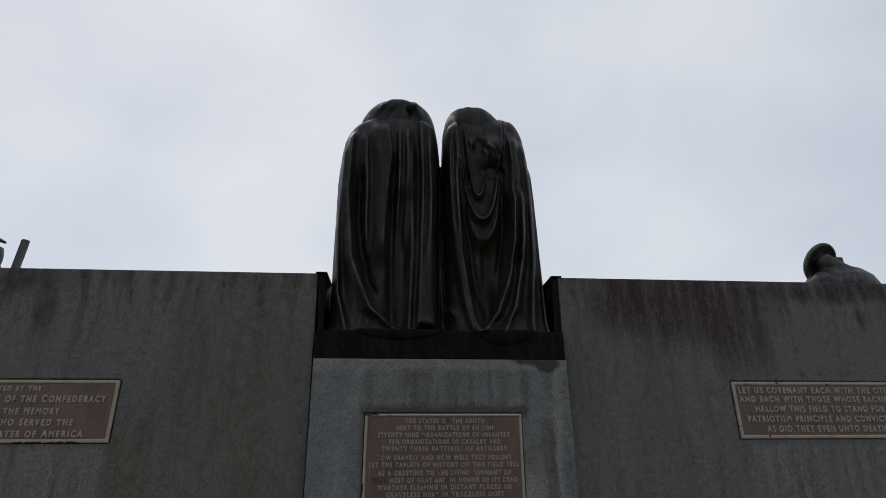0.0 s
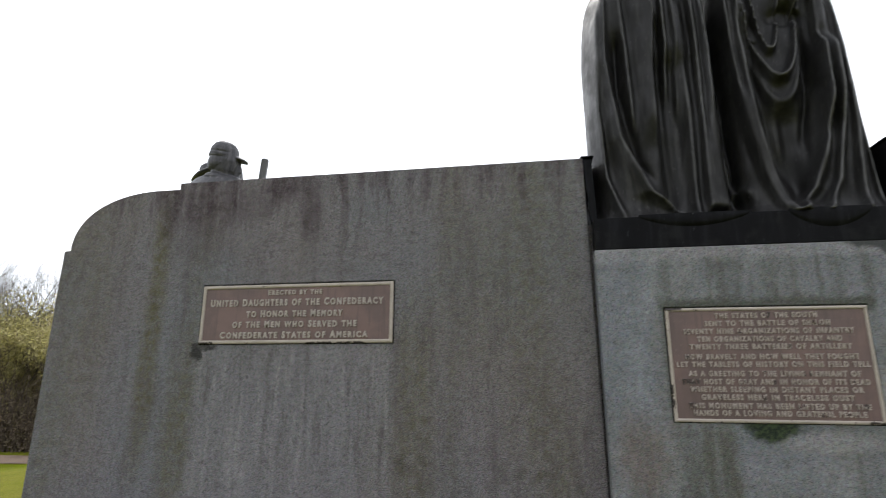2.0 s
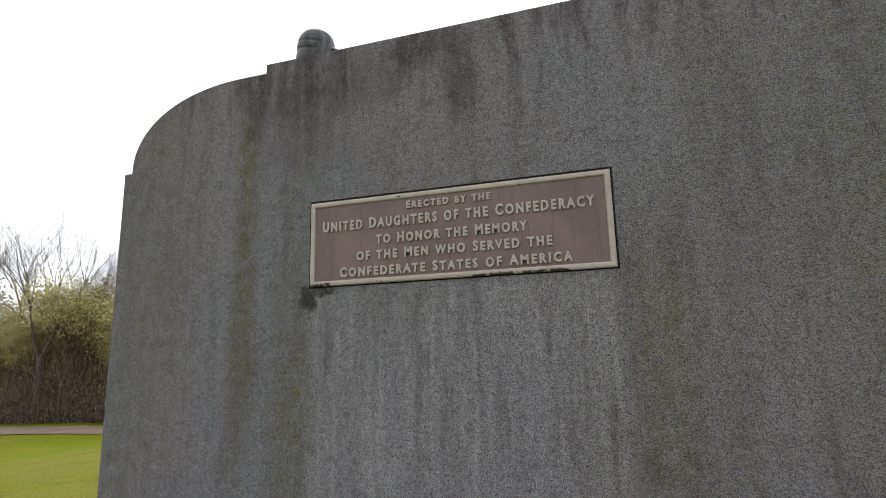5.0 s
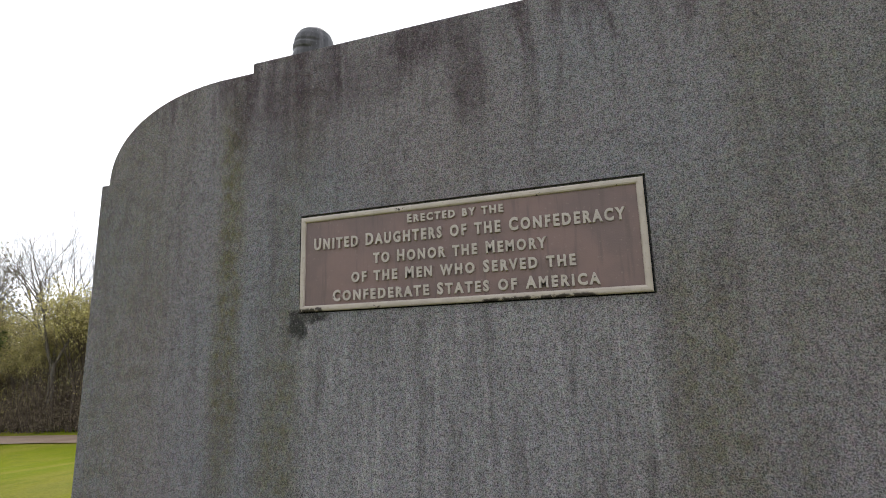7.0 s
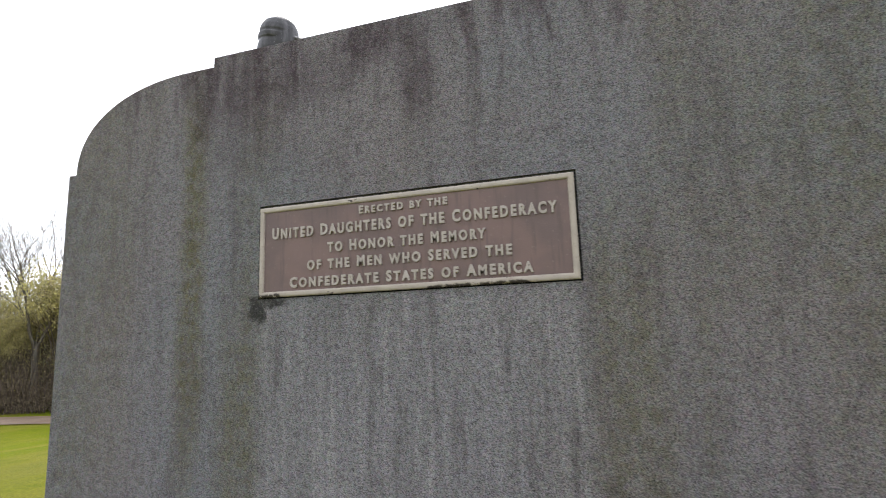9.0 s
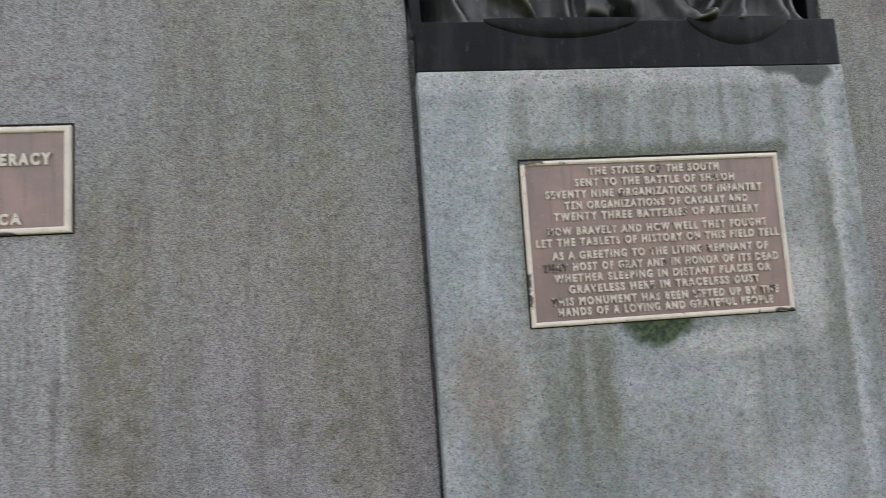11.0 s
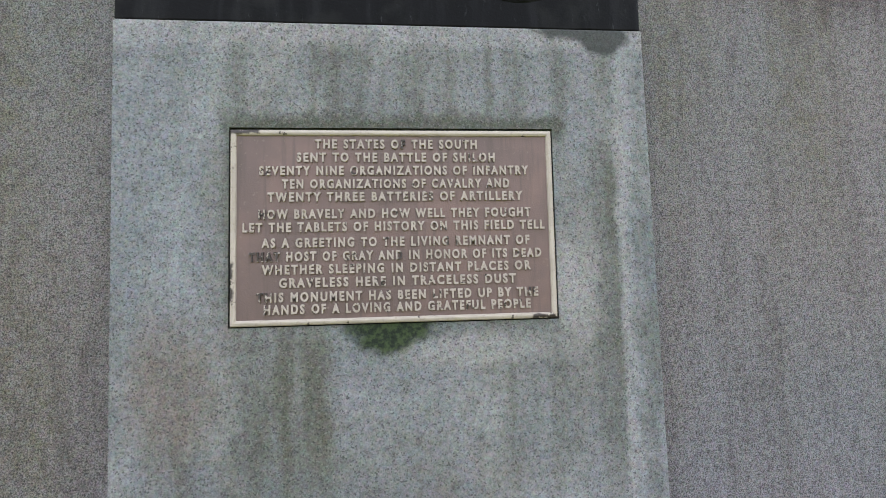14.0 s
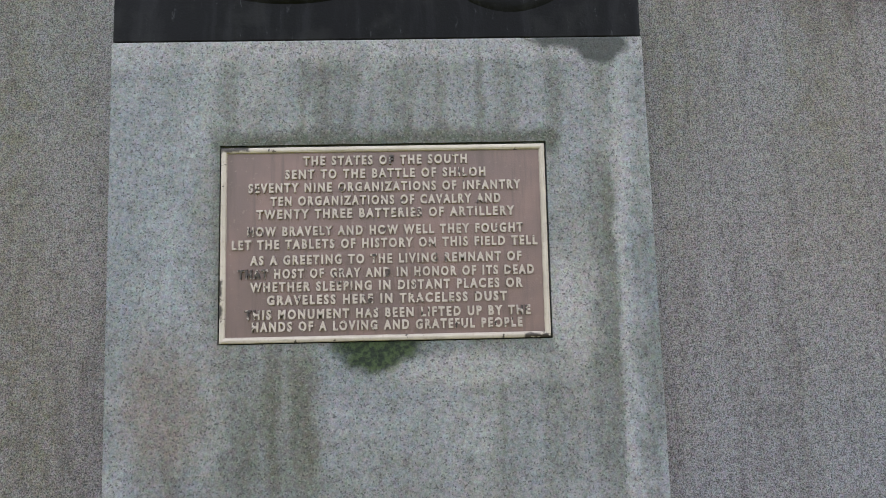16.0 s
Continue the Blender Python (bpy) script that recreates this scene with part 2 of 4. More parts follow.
def granite_pier():
    g = Nodes("pale_green_granite", 0.85)
    co = g.warped(0.12, 4.0)
    fineco = g.warped(0.09, 14.0, 4.0)
    low = g.noise(1.3, 4.0, 0.55)
    streak = g.noise(1.0, 4.0, 0.6, g.scaled(8.0, 1.0, 0.5, co))
    colour = g.mix(g.step(low, 0.36, 0.64), (0.201, 0.218, 0.235), (0.260, 0.272, 0.293))
    colour = g.mix(g.step(streak, 0.46, 0.66, 0.0, 0.6), colour, (0.146, 0.157, 0.148))
    band = g.noise(1.0, 3.0, 0.5, g.scaled(3.6, 1.0, 0.5, co))
    colour = g.mix(g.step(band, 0.5, 0.66, 0.0, 0.5), colour, (0.189, 0.180, 0.153))
    cloud = g.noise(2.1, 4.0, 0.55, g.scaled(1.0, 1.0, 0.75, co))
    colour = g.mix(g.step(cloud, 0.50, 0.66, 0.0, 0.6), colour, (0.335, 0.35, 0.355))
    colour = g.mix(g.step(cloud, 0.46, 0.32, 0.0, 0.5), colour, (0.15, 0.165, 0.145))
    colour = g.mix(g.both(g.spot(co, 0.1, 0.55, 0.6, 0.2, 0.6), 0.4), colour, (0.33, 0.35, 0.36))
    # pale leached strip under the bronze, dark runs hanging from it
    colour = g.mix(g.both(g.box(fineco, -1.3, 1.3, 2.255, 2.5, 0.1, 0.03), g.step(low, 0.3, 0.6, 0.2, 0.7)), colour, (0.363, 0.360, 0.379))
    colour = g.mix(g.both(g.box(co, -0.75, 0.8, 1.93, 2.27, 0.08, 0.05), g.step(streak, 0.4, 0.66, 0.08, 0.5)), colour, (0.105, 0.108, 0.095))
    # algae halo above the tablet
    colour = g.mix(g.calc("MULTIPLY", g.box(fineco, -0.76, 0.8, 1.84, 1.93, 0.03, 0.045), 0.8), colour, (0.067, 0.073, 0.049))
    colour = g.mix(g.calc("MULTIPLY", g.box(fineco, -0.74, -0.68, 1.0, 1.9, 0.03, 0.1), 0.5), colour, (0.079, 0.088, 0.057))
    # runs below the tablet
    for x0, x1, z0, z1, f in ((-0.70, -0.25, 0.35, 0.97, 0.85), (0.50, 0.82, 0.2, 0.98, 0.55), (-1.02, -0.85, 0.1, 0.8, 0.6), (0.95, 1.06, 0.3, 1.8, 0.75), (-0.5, -0.42, 0.2, 0.9, 0.6)):
        colour = g.mix(g.both(g.box(co, x0, x1, z0, z1, 0.05, 0.16), g.step(streak, 0.36, 0.62, 0.3, 1.0), f), colour, (0.118, 0.119, 0.095))
    colour = g.mix(g.calc("MULTIPLY", g.box(co, 1.07, 1.17, 0.1, 2.3, 0.03, 0.2), 0.5), colour, (0.339, 0.352, 0.379))
    colour = g.mix(g.calc("MULTIPLY", g.box(co, -1.3, -0.78, 1.0, 2.3, 0.2, 0.3), 0.4), colour, (0.268, 0.295, 0.330))
    colour = g.mix(g.calc("MULTIPLY", g.spot(fineco, 0.80, 1.17, 0.06, 0.17, 0.4), 0.75), colour, (0.363, 0.367, 0.388))
    colour = g.mix(g.calc("MULTIPLY", g.spot(fineco, -0.95, 0.72, 0.18, 0.28, 0.5), 0.75), colour, (0.197, 0.172, 0.153))
    flecks = g.both(g.box(fineco, -1.1, 1.1, 2.1, 2.34, 0.1, 0.05), g.step(g.noise(24.0, 4.0, 0.7), 0.56, 0.64, 0.0, 0.7))
    colour = g.mix(flecks, colour, (0.09, 0.10, 0.09))
    colour = g.mix(g.step(g.noise(7.0, 5.0, 0.7), 0.5, 0.68, 0.0, 0.35), colour, (0.13, 0.145, 0.14))
    # moss under the tablet, wet stain under the bronze
    # darker, damp stone below the tablet with its own pale run-off, and bands along the edge
    damp = g.step(g.noise(7.0, 5.0, 0.7), 0.36, 0.62, 0.25, 0.75)
    colour = g.mix(g.both(g.box(fineco, -0.69, -0.30, -0.3, 0.97, 0.03, 0.1), damp, 0.5), colour, (0.125, 0.13, 0.112))
    colour = g.mix(g.both(g.box(co, -0.30, 0.35, 0.05, 0.62, 0.2, 0.2), damp, 0.5), colour, (0.145, 0.14, 0.112))
    colour = g.mix(g.both(g.spot(fineco, 0.84, 1.12, 0.10, 0.28, 0.6), 0.7), colour, (0.35, 0.35, 0.345))
    colour = g.mix(g.both(g.spot(fineco, 0.36, 0.86, 0.34, 0.07, 0.6), 0.65), colour, (0.36, 0.36, 0.355))
    colour = g.mix(g.both(g.box(co, 0.93, 1.01, 0.0, 1.9, 0.03, 0.3), damp, 0.6), colour, (0.135, 0.14, 0.13))
    colour = g.mix(g.both(g.box(fineco, 1.05, 1.09, 0.0, 2.15, 0.02, 0.2), 0.6), colour, (0.36, 0.365, 0.37))
    colour = g.mix(g.both(g.box(co, 1.12, 1.2, 0.0, 2.2, 0.02, 0.2), damp, 0.7), colour, (0.12, 0.127, 0.122))
    moss = g.calc("MAXIMUM", g.spot(fineco, -0.02, 0.985, 0.20, 0.085, 0.3), g.spot(fineco, -0.04, 0.925, 0.13, 0.07, 0.35))
    moss_colour = g.mix(g.step(g.noise(45, 3.0), 0.4, 0.62), (0.008, 0.014, 0.007), (0.036, 0.056, 0.02))
    colour, h = granite_grain(g, g.mix(1.0, colour, (0.965, 0.93, 0.955), "MULTIPLY"), 0.36)
    colour = g.mix(g.calc("MULTIPLY", moss, 0.93), colour, moss_colour)
    wet = g.calc("MAXIMUM", g.spot(fineco, 1.02, 2.33, 0.12, 0.1, 0.22), g.spot(fineco, 0.86, 2.36, 0.17, 0.055, 0.3))
    colour = g.mix(g.calc("MULTIPLY", wet, 0.85), colour, (0.03, 0.033, 0.033))
    return g.done(colour, h, 0.003, sheen=0.25)


# worn: paler colour for fold crests, a highlight put into the base colour
def bronze(name, dark, pale, rough=0.42, worn=None, sheen=0.3, metal=0.55):
    g = Nodes(name, rough, metal)
    run = g.noise(1.0, 4.0, 0.6, g.scaled(14.0, 14.0, 1.2, g.warped(0.08, 5.0)))
    blotch = g.noise(5.0, 4.0, 0.6)
    colour = g.mix(g.step(run, 0.45, 0.7, 0.0, 0.7), dark, pale)
    colour = g.mix(g.step(blotch, 0.5, 0.7, 0.0, 0.4), colour, (0.02, 0.02, 0.021))
    scratch = g.noise(1.0, 5.0, 0.75, g.scaled(60.0, 60.0, 9.0, g.warped(0.03, 18.0)))
    colour = g.mix(g.step(scratch, 0.6, 0.74, 0.0, 0.5), colour, tuple(min(1.0, c * 4 + 0.02) for c in pale))
    g.bsdf.inputs["Specular IOR Level"].default_value = sheen
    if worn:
        # fold crests painted paler, standing in for highlights as well as rubbed metal
        crest_shine = g.t.nodes.new("ShaderNodeNewGeometry").outputs["Pointiness"]
        colour = g.mix(g.calc("MULTIPLY", g.step(crest_shine, 0.505, 0.58), g.step(run, 0.3, 0.6, 0.5, 1.0)), colour, worn)
    return g.done(colour, g.noise(90, 3.0), 0.0012, g.step(blotch, 0.3, 0.7, rough - 0.1, rough + 0.14))


def tablet_paint():
    g = Nodes("mauve_brown_tablet_paint", 0.5, 0.15, True)
    low = g.noise(3.0, 4.0, 0.6)
    run = g.noise(1.0, 4.0, 0.6, g.scaled(26.0, 1.0, 2.0))
    colour = g.mix(g.step(low, 0.35, 0.65), (0.165, 0.104, 0.097), (0.122, 0.082, 0.079))
    colour = g.mix(g.step(run, 0.5, 0.7, 0.0, 0.55), colour, (0.08, 0.058, 0.055))
    colour = g.mix(g.step(g.noise(60, 3.0), 0.62, 0.75, 0.0, 0.25), colour, (0.28, 0.22, 0.2))
    return g.done(colour, g.noise(140, 2.0), 0.0008)


def chipped_paint(name, paint, size, amount, bare=()):
    """Old paint; bare: places (x0, x1, z0, z1) where much of it is gone."""
    g = Nodes(name, 0.55, world_space=True)
    chips = g.noise(size, 4.0, 0.6)
    worn = g.noise(size * 0.22, 2.0, 0.5)
    f = g.step(g.calc("ADD", chips, g.calc("MULTIPLY", worn, 0.8)), 1.02 - amount, 1.06 - amount)
    for x0, x1, z0, z1 in bare:
        lost = g.both(g.box(g.warped(0.03, 30.0), x0, x1, z0, z1, 0.008, 0.006), g.step(g.noise(38.0, 3.0), 0.38, 0.46))
        f = g.calc("MAXIMUM", f, lost)
    colour = g.mix(g.step(g.noise(9.0, 3.0), 0.4, 0.65, 0.0, 0.4), paint, tuple(c * 0.68 for c in paint))
    colour = g.mix(g.step(g.noise(70.0, 3.0), 0.55, 0.7, 0.0, 0.35), colour, (0.2, 0.16, 0.14))
    return g.done(g.mix(f, colour, (0.03, 0.021, 0.02)), g.noise(120, 2.0), 0.0008)


def concrete():
    g = Nodes("sandy_concrete", 0.9)
    colour = g.mix(g.step(g.noise(2.5, 5.0, 0.6), 0.35, 0.65), (0.235, 0.20, 0.16), (0.30, 0.265, 0.225))
    colour = g.mix(g.step(g.noise(120, 2.0), 0.35, 0.6, 0.4, 0.0), colour, (0.13, 0.11, 0.09))
    return g.done(colour, g.noise(80, 3.0), 0.003)


def grass_ground():
    g = Nodes("mown_grass", 0.9)
    low = g.noise(0.12, 4.0, 0.6)
    mid = g.noise(1.1, 4.0, 0.65)
    colour = g.mix(g.step(low, 0.38, 0.62), (0.19, 0.22, 0.012), (0.25, 0.235, 0.035))
    colour = g.mix(g.step(mid, 0.45, 0.7, 0.0, 0.6), colour, (0.14, 0.175, 0.01))
    colour = g.mix(g.step(g.noise(0.4, 3.0), 0.56, 0.72, 0.0, 0.5), colour, (0.23, 0.215, 0.05))
    colour = g.mix(g.step(g.noise(28, 3.0, 0.7), 0.4, 0.62, 0.4, 0.0), colour, (0.045, 0.065, 0.012))
    return g.done(colour, g.noise(30, 4.0, 0.7), 0.05, sheen=0.04)


def gravel_road():
    g = Nodes("tan_asphalt", 0.9)
    colour = g.mix(g.step(g.noise(0.5, 4.0), 0.4, 0.62), (0.25, 0.175, 0.13), (0.30, 0.22, 0.165))
    return g.done(g.mix(g.step(g.noise(40, 2.0), 0.4, 0.6, 0.3, 0.0), colour, (0.12, 0.1, 0.085)), g.noise(60, 2.0), 0.004, sheen=0.1)


def bark(name, a, b):
    g = Nodes(name, 0.9)
    f = g.noise(1.0, 4.0, 0.65, g.scaled(9.0, 9.0, 1.2))
    return g.done(g.mix(g.step(f, 0.35, 0.65), a, b), f, 0.02)


def leaves(name, colours):
    g = Nodes(name, 0.7)
    n = g.t.nodes.new("ShaderNodeNewGeometry")
    r = g.t.nodes.new("ShaderNodeValToRGB")
    r.color_ramp.elements[0].color, r.color_ramp.elements[1].color = (*colours[0], 1), (*colours[-1], 1)
    for i, c in enumerate(colours[1:-1]):
        r.color_ramp.elements.new((i + 1) / (len(colours) - 1)).color = (*c, 1)
    g.t.links.new(n.outputs["Random Per Island"], r.inputs["Fac"])
    return g.done(r.outputs["Color"], sheen=0.08)


GRANITE, PIER_STONE, CONCRETE = granite_wall(), granite_pier(), concrete()
BRONZE = bronze("black_bronze", (0.004, 0.004, 0.0048), (0.012, 0.012, 0.014), 0.4, sheen=0.09, metal=0.3)
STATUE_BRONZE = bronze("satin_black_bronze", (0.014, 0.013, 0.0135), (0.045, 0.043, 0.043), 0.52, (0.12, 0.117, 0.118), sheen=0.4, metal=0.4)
GREY_BRONZE = bronze("grey_weathered_bronze", (0.06, 0.058, 0.062), (0.13, 0.125, 0.13), 0.5, (0.24, 0.235, 0.24))
TABLET, CREAM = tablet_paint(), chipped_paint("cream_frame_paint", (0.39, 0.335, 0.295), 26.0, -0.09, ((-4.87, -4.70, 1.60, 1.632), (-3.78, -3.22, 1.60, 1.626), (0.62, 0.75, 0.98, 1.012), (-0.72, -0.69, 1.1, 1.27), (-0.71, -0.58, 1.838, 1.87)))
LETTER_WORN = chipped_paint("worn_letter_paint", (0.36, 0.305, 0.275), 60.0, -0.05, ((-0.63, -0.5, 1.27, 1.32), (-0.6, -0.53, 1.10, 1.15), (0.03, 0.09, 1.77, 1.82), (0.24, 0.29, 1.33, 1.38), (0.02, 0.06, 1.27, 1.31), (0.6, 0.64, 1.10, 1.14)))
LETTER = chipped_paint("letter_paint", (0.37, 0.325, 0.295), 52.0, -0.15)
GRASS, ROAD = grass_ground(), gravel_road()
PALE_BARK = bark("pale_bark", (0.10, 0.085, 0.075), (0.17, 0.15, 0.135))
BROWN_BARK = bark("brown_bark", (0.06, 0.045, 0.035), (0.12, 0.09, 0.07))
BUD_LEAF = leaves("budding_leaf", ((0.33, 0.28, 0.15), (0.47, 0.43, 0.15), (0.4, 0.33, 0.21), (0.54, 0.49, 0.17), (0.4, 0.35, 0.2)))
EVERGREEN = leaves("evergreen_leaf", ((0.05, 0.07, 0.025), (0.09, 0.115, 0.035), (0.14, 0.16, 0.045)))
# distance haze is mixed into these pale grey-brown leaf colours
FAR_HAZE_LEAF = leaves("far_wood_haze_leaf", ((0.27, 0.24, 0.2), (0.31, 0.29, 0.2), (0.36, 0.32, 0.26), (0.29, 0.31, 0.21)))
THICKET = leaves("thicket_leaf", ((0.115, 0.086, 0.064), (0.19, 0.145, 0.108), (0.165, 0.138, 0.085), (0.22, 0.175, 0.128)))


# ---- building helpers ----
def mesh_object(name, verts, faces, material, parent=None, smooth=False):
    me = bpy.data.meshes.new(name)
    me.from_pydata([tuple(v) for v in verts], [], [tuple(f) for f in faces])
    me.materials.append(material)
    if smooth:
        me.polygons.foreach_set("use_smooth", [True] * len(me.polygons))
    me.update()
    ob = new(name, me)
    ob.parent = parent
    return ob


def part(name, bm, material, parent=None, label="", smooth=False):
    """Links a bmesh as one mesh object."""
    bmesh.ops.recalc_face_normals(bm, faces=bm.faces)
    me = bpy.data.meshes.new(name)
    bm.to_mesh(me)
    bm.free()
    me.materials.append(material)
    if smooth:
        me.polygons.foreach_set("use_smooth", [True] * len(me.polygons))
    ob = new(name, me)
    ob.parent = parent
    if label:
        ob["label"] = label
    return ob


def add_box(bm, x0, x1, y0, y1, z0, z1, bevel=0.0):
    vs = [bm.verts.new((x, y, z)) for z in (z0, z1) for y in (y0, y1) for x in (x0, x1)]
    fs = [bm.faces.new([vs[i] for i in q]) for q in ((0, 2, 3, 1), (4, 5, 7, 6), (0, 1, 5, 4), (2, 6, 7, 3), (0, 4, 6, 2), (1, 3, 7, 5))]
    if bevel:
        bmesh.ops.bevel(bm, geom=list({e for f in fs for e in f.edges}), offset=bevel, segments=2, affect="EDGES", profile=0.6)
    return bm


def box(x0, x1, y0, y1, z0, z1, bevel=0.0):
    return add_box(bmesh.new(), x0, x1, y0, y1, z0, z1, bevel)


def slab_from_outline(points, y0, y1, bevel=0.0):
    """An outline in the x-z plane, made solid from y0 to y1."""
    bm = bmesh.new()
    front = bm.faces.new([bm.verts.new((x, y0, z)) for x, z in points])
    out = bmesh.ops.extrude_face_region(bm, geom=[front])
    moved = [v for v in out["geom"] if isinstance(v, bmesh.types.BMVert)]
    bmesh.ops.translate(bm, verts=moved, vec=(0, y1 - y0, 0))
    if bevel:
        bmesh.ops.recalc_face_normals(bm, faces=bm.faces)
        sharp = [e for e in bm.edges if e.calc_face_angle(0) > 0.6]
        bmesh.ops.bevel(bm, geom=sharp, offset=bevel, segments=2, affect="EDGES", profile=0.6)
    return bm


def tube_data(points, radii, sides=6):
    """Vertices and faces of a tapered tube along points."""
    verts, faces = [], []
    for i, p in enumerate(points):
        p = Vector(p)
        a = Vector(points[max(i - 1, 0)])
        b = Vector(points[min(i + 1, len(points) - 1)])
        d = (b - a).normalized()
        u = d.orthogonal().normalized()
        w = d.cross(u)
        for k in range(sides):
            s = 2 * math.pi * k / sides
            verts.append(p + radii[i] * (math.cos(s) * u + math.sin(s) * w))
    for i in range(len(points) - 1):
        for k in range(sides):
            n = (k + 1) % sides
            faces.append((i * sides + k, i * sides + n, (i + 1) * sides + n, (i + 1) * sides + k))
    return verts, faces


def recessed(ob, x0, x1, z0, z1, face, depth=0.02):
    """Cuts the shallow seat of a tablet into a stone face."""
    cutter = part("cutter", box(x0, x1, face - 0.1, face + depth, z0, z1), ob.data.materials[0])
    mod = ob.modifiers.new("seat", "BOOLEAN")
    mod.operation, mod.object, mod.solver = "DIFFERENCE", cutter, "EXACT"
    bpy.context.view_layer.update()
    me = bpy.data.meshes.new_from_object(ob.evaluated_get(bpy.context.evaluated_depsgraph_get()))
    ob.modifiers.clear()
    ob.data = me
    bpy.data.objects.remove(cutter)


# ---- the ground ----
def terrain(x, y):
    """The monument stands on a low rise; the lawn falls to the road."""
    d = math.hypot(max(abs(x) - 7, 0), max(abs(y) - 5, 0))
    s = min(d / 32, 1)
    return -0.4 - 3.15 * s * s * (3 - 2 * s) + 0.05 * noise.noise((x * 0.15, y * 0.15, 0)) * min(d / 4, 1)


def build_ground():
    rings = [0.0] + [1.2 * 1.085 ** i for i in range(86)]
    n = 120
    verts, faces = [(0, 0, terrain(0, 0))], []
    for r in rings[1:]:
        for k in range(n):
            a = 2 * math.pi * k / n
            x, y = r * math.cos(a), r * math.sin(a)
            verts.append((x, y, terrain(x, y)))
    for k in range(n):
        faces.append((0, 1 + k, 1 + (k + 1) % n))
    for i in range(len(rings) - 2):
        a, b = 1 + i * n, 1 + (i + 1) * n
        for k in range(n):
            m = (k + 1) % n
            faces.append((a + k, b + k, b + m, a + m))
    ob = mesh_object("ground", verts, faces, GRASS, smooth=True)
    tagged(ob, "mown green spring lawn that falls away from the monument", "lawn", kind="structure")


def at_bearing(deg, r):
    """A place by its bearing from the camera's stand; range stretched to fit its view."""
    a, r = radians(deg), r * (1 + 0.015 * (deg - 51.6))
    x, y = -2.5 - r * math.sin(a), -3.8 + r * math.cos(a)
    return x, y, terrain(x, y)


def build_road():
    verts, faces = [], []
    for i in range(61):
        for r in (43.6, 45.0, 46.6, 48.2):
            x, y, z = at_bearing(25 + i * 1.0, r)
            verts.append((x, y, z + 0.05))
    for i in range(60):
        for k in range(3):
            j = i * 4 + k
            faces.append((j, j + 1, j + 5, j + 4))
    ob = mesh_object("road", verts, faces, ROAD, smooth=True)
    tagged(ob, "narrow tan-grey park road along the edge of the woods", "road", kind="structure")


build_ground()
build_road()


# ---- the monument's stone ----
TOP = 3.238


def wing_outline(side):
    """A wing of the wall: level coping, a small step, then a quarter-round shoulder down to a second step."""
    inner = 1.256 if side < 0 else 1.237
    pts = [(1.208 if side < 0 else inner, 0.0), (inner, TOP), (5.245, TOP), (5.245, 3.172)]
    for i in range(1, 25):
        a = radians(90 - 90 * i / 24)
        pts.append((5.42 + 1.0 * math.cos(a) ** 0.9, 2.573 + 0.60 * math.sin(a) ** 0.9))
    pts += [(6.487, 2.573), (6.502, 0.0)]
    pts = [(side * x, z) for x, z in pts]
    return pts if side < 0 else pts[::-1]


for side, name in ((-1, "wall_west"), (1, "wall_east")):
    wing = part(name, slab_from_outline(wing_outline(side), 0.0, 0.62, 0.006), GRANITE)
    recessed(wing, *((-4.862, -2.961) if side < 0 else (2.903, 4.802)), 1.606 if side < 0 else 1.624, 2.177 if side < 0 else 2.188, 0.0)
    tagged(wing, "grey granite wall wing with water streaks and rounded shoulder", "monument wall", kind="structure")

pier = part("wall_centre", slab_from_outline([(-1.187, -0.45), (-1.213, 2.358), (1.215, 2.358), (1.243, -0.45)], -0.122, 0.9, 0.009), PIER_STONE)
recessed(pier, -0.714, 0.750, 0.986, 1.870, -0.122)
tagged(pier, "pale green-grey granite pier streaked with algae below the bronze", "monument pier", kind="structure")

core = part("wall_core", box(-1.25, 1.23, 0.06, 0.6, 0.0, 2.62), GRANITE)
tagged(core, "granite backing in the joints beside the pier", "monument wall", kind="structure")

# base course of concrete slabs
bm = box(-6.5, -1.27, -0.27, 1.9, -0.6, -0.06)
add_box(bm, 1.27, 6.5, -0.27, 1.9, -0.6, -0.06)
add_box(bm, -1.27, 1.27, 0.95, 1.9, -0.6, -0.06)
footing = part("pavement", bm, CONCRETE)
tagged(footing, "sandy concrete base course under the granite wall", "paving", kind="structure")
edges = [-6.545, -4.9, -3.2, -1.27, 1.27, 2.2, 3.9, 5.4, 6.545]
for i, (a, b) in enumerate(zip(edges, edges[1:])):
    if a == -1.27:
        continue
    part("slab", box(a + 0.006, b - 0.006, -0.32, -0.002, -0.058, 0.0 + 0.003 * math.sin(i * 2.1) - 0.004, 0.008), CONCRETE, footing)
for x in (-6.545, 6.505):
    part("slab", box(x, x + 0.04, 0.002, 1.2, -0.058, -0.003, 0.006), CONCRETE, footing)

# stone step behind the wall on which the bronze groups stand
for x0, x1 in ((-6.3, -1.6), (1.6, 6.3)):
    step = part("plinth_step", box(x0, x1, 0.63, 1.88, -0.058, 1.2, 0.01), GRANITE)
    tagged(step, "granite step behind the wall that carries a bronze group", "stone step", kind="structure")


# ---- bronze base with side posts ----
base = new("statue_base")
tagged(base, "black bronze base between two side posts on the pier", "statue base")
bm = box(-1.208, 1.21, -0.118, 1.0, 2.36, 2.632, 0.006)
part("base_block", bm, BRONZE, base)


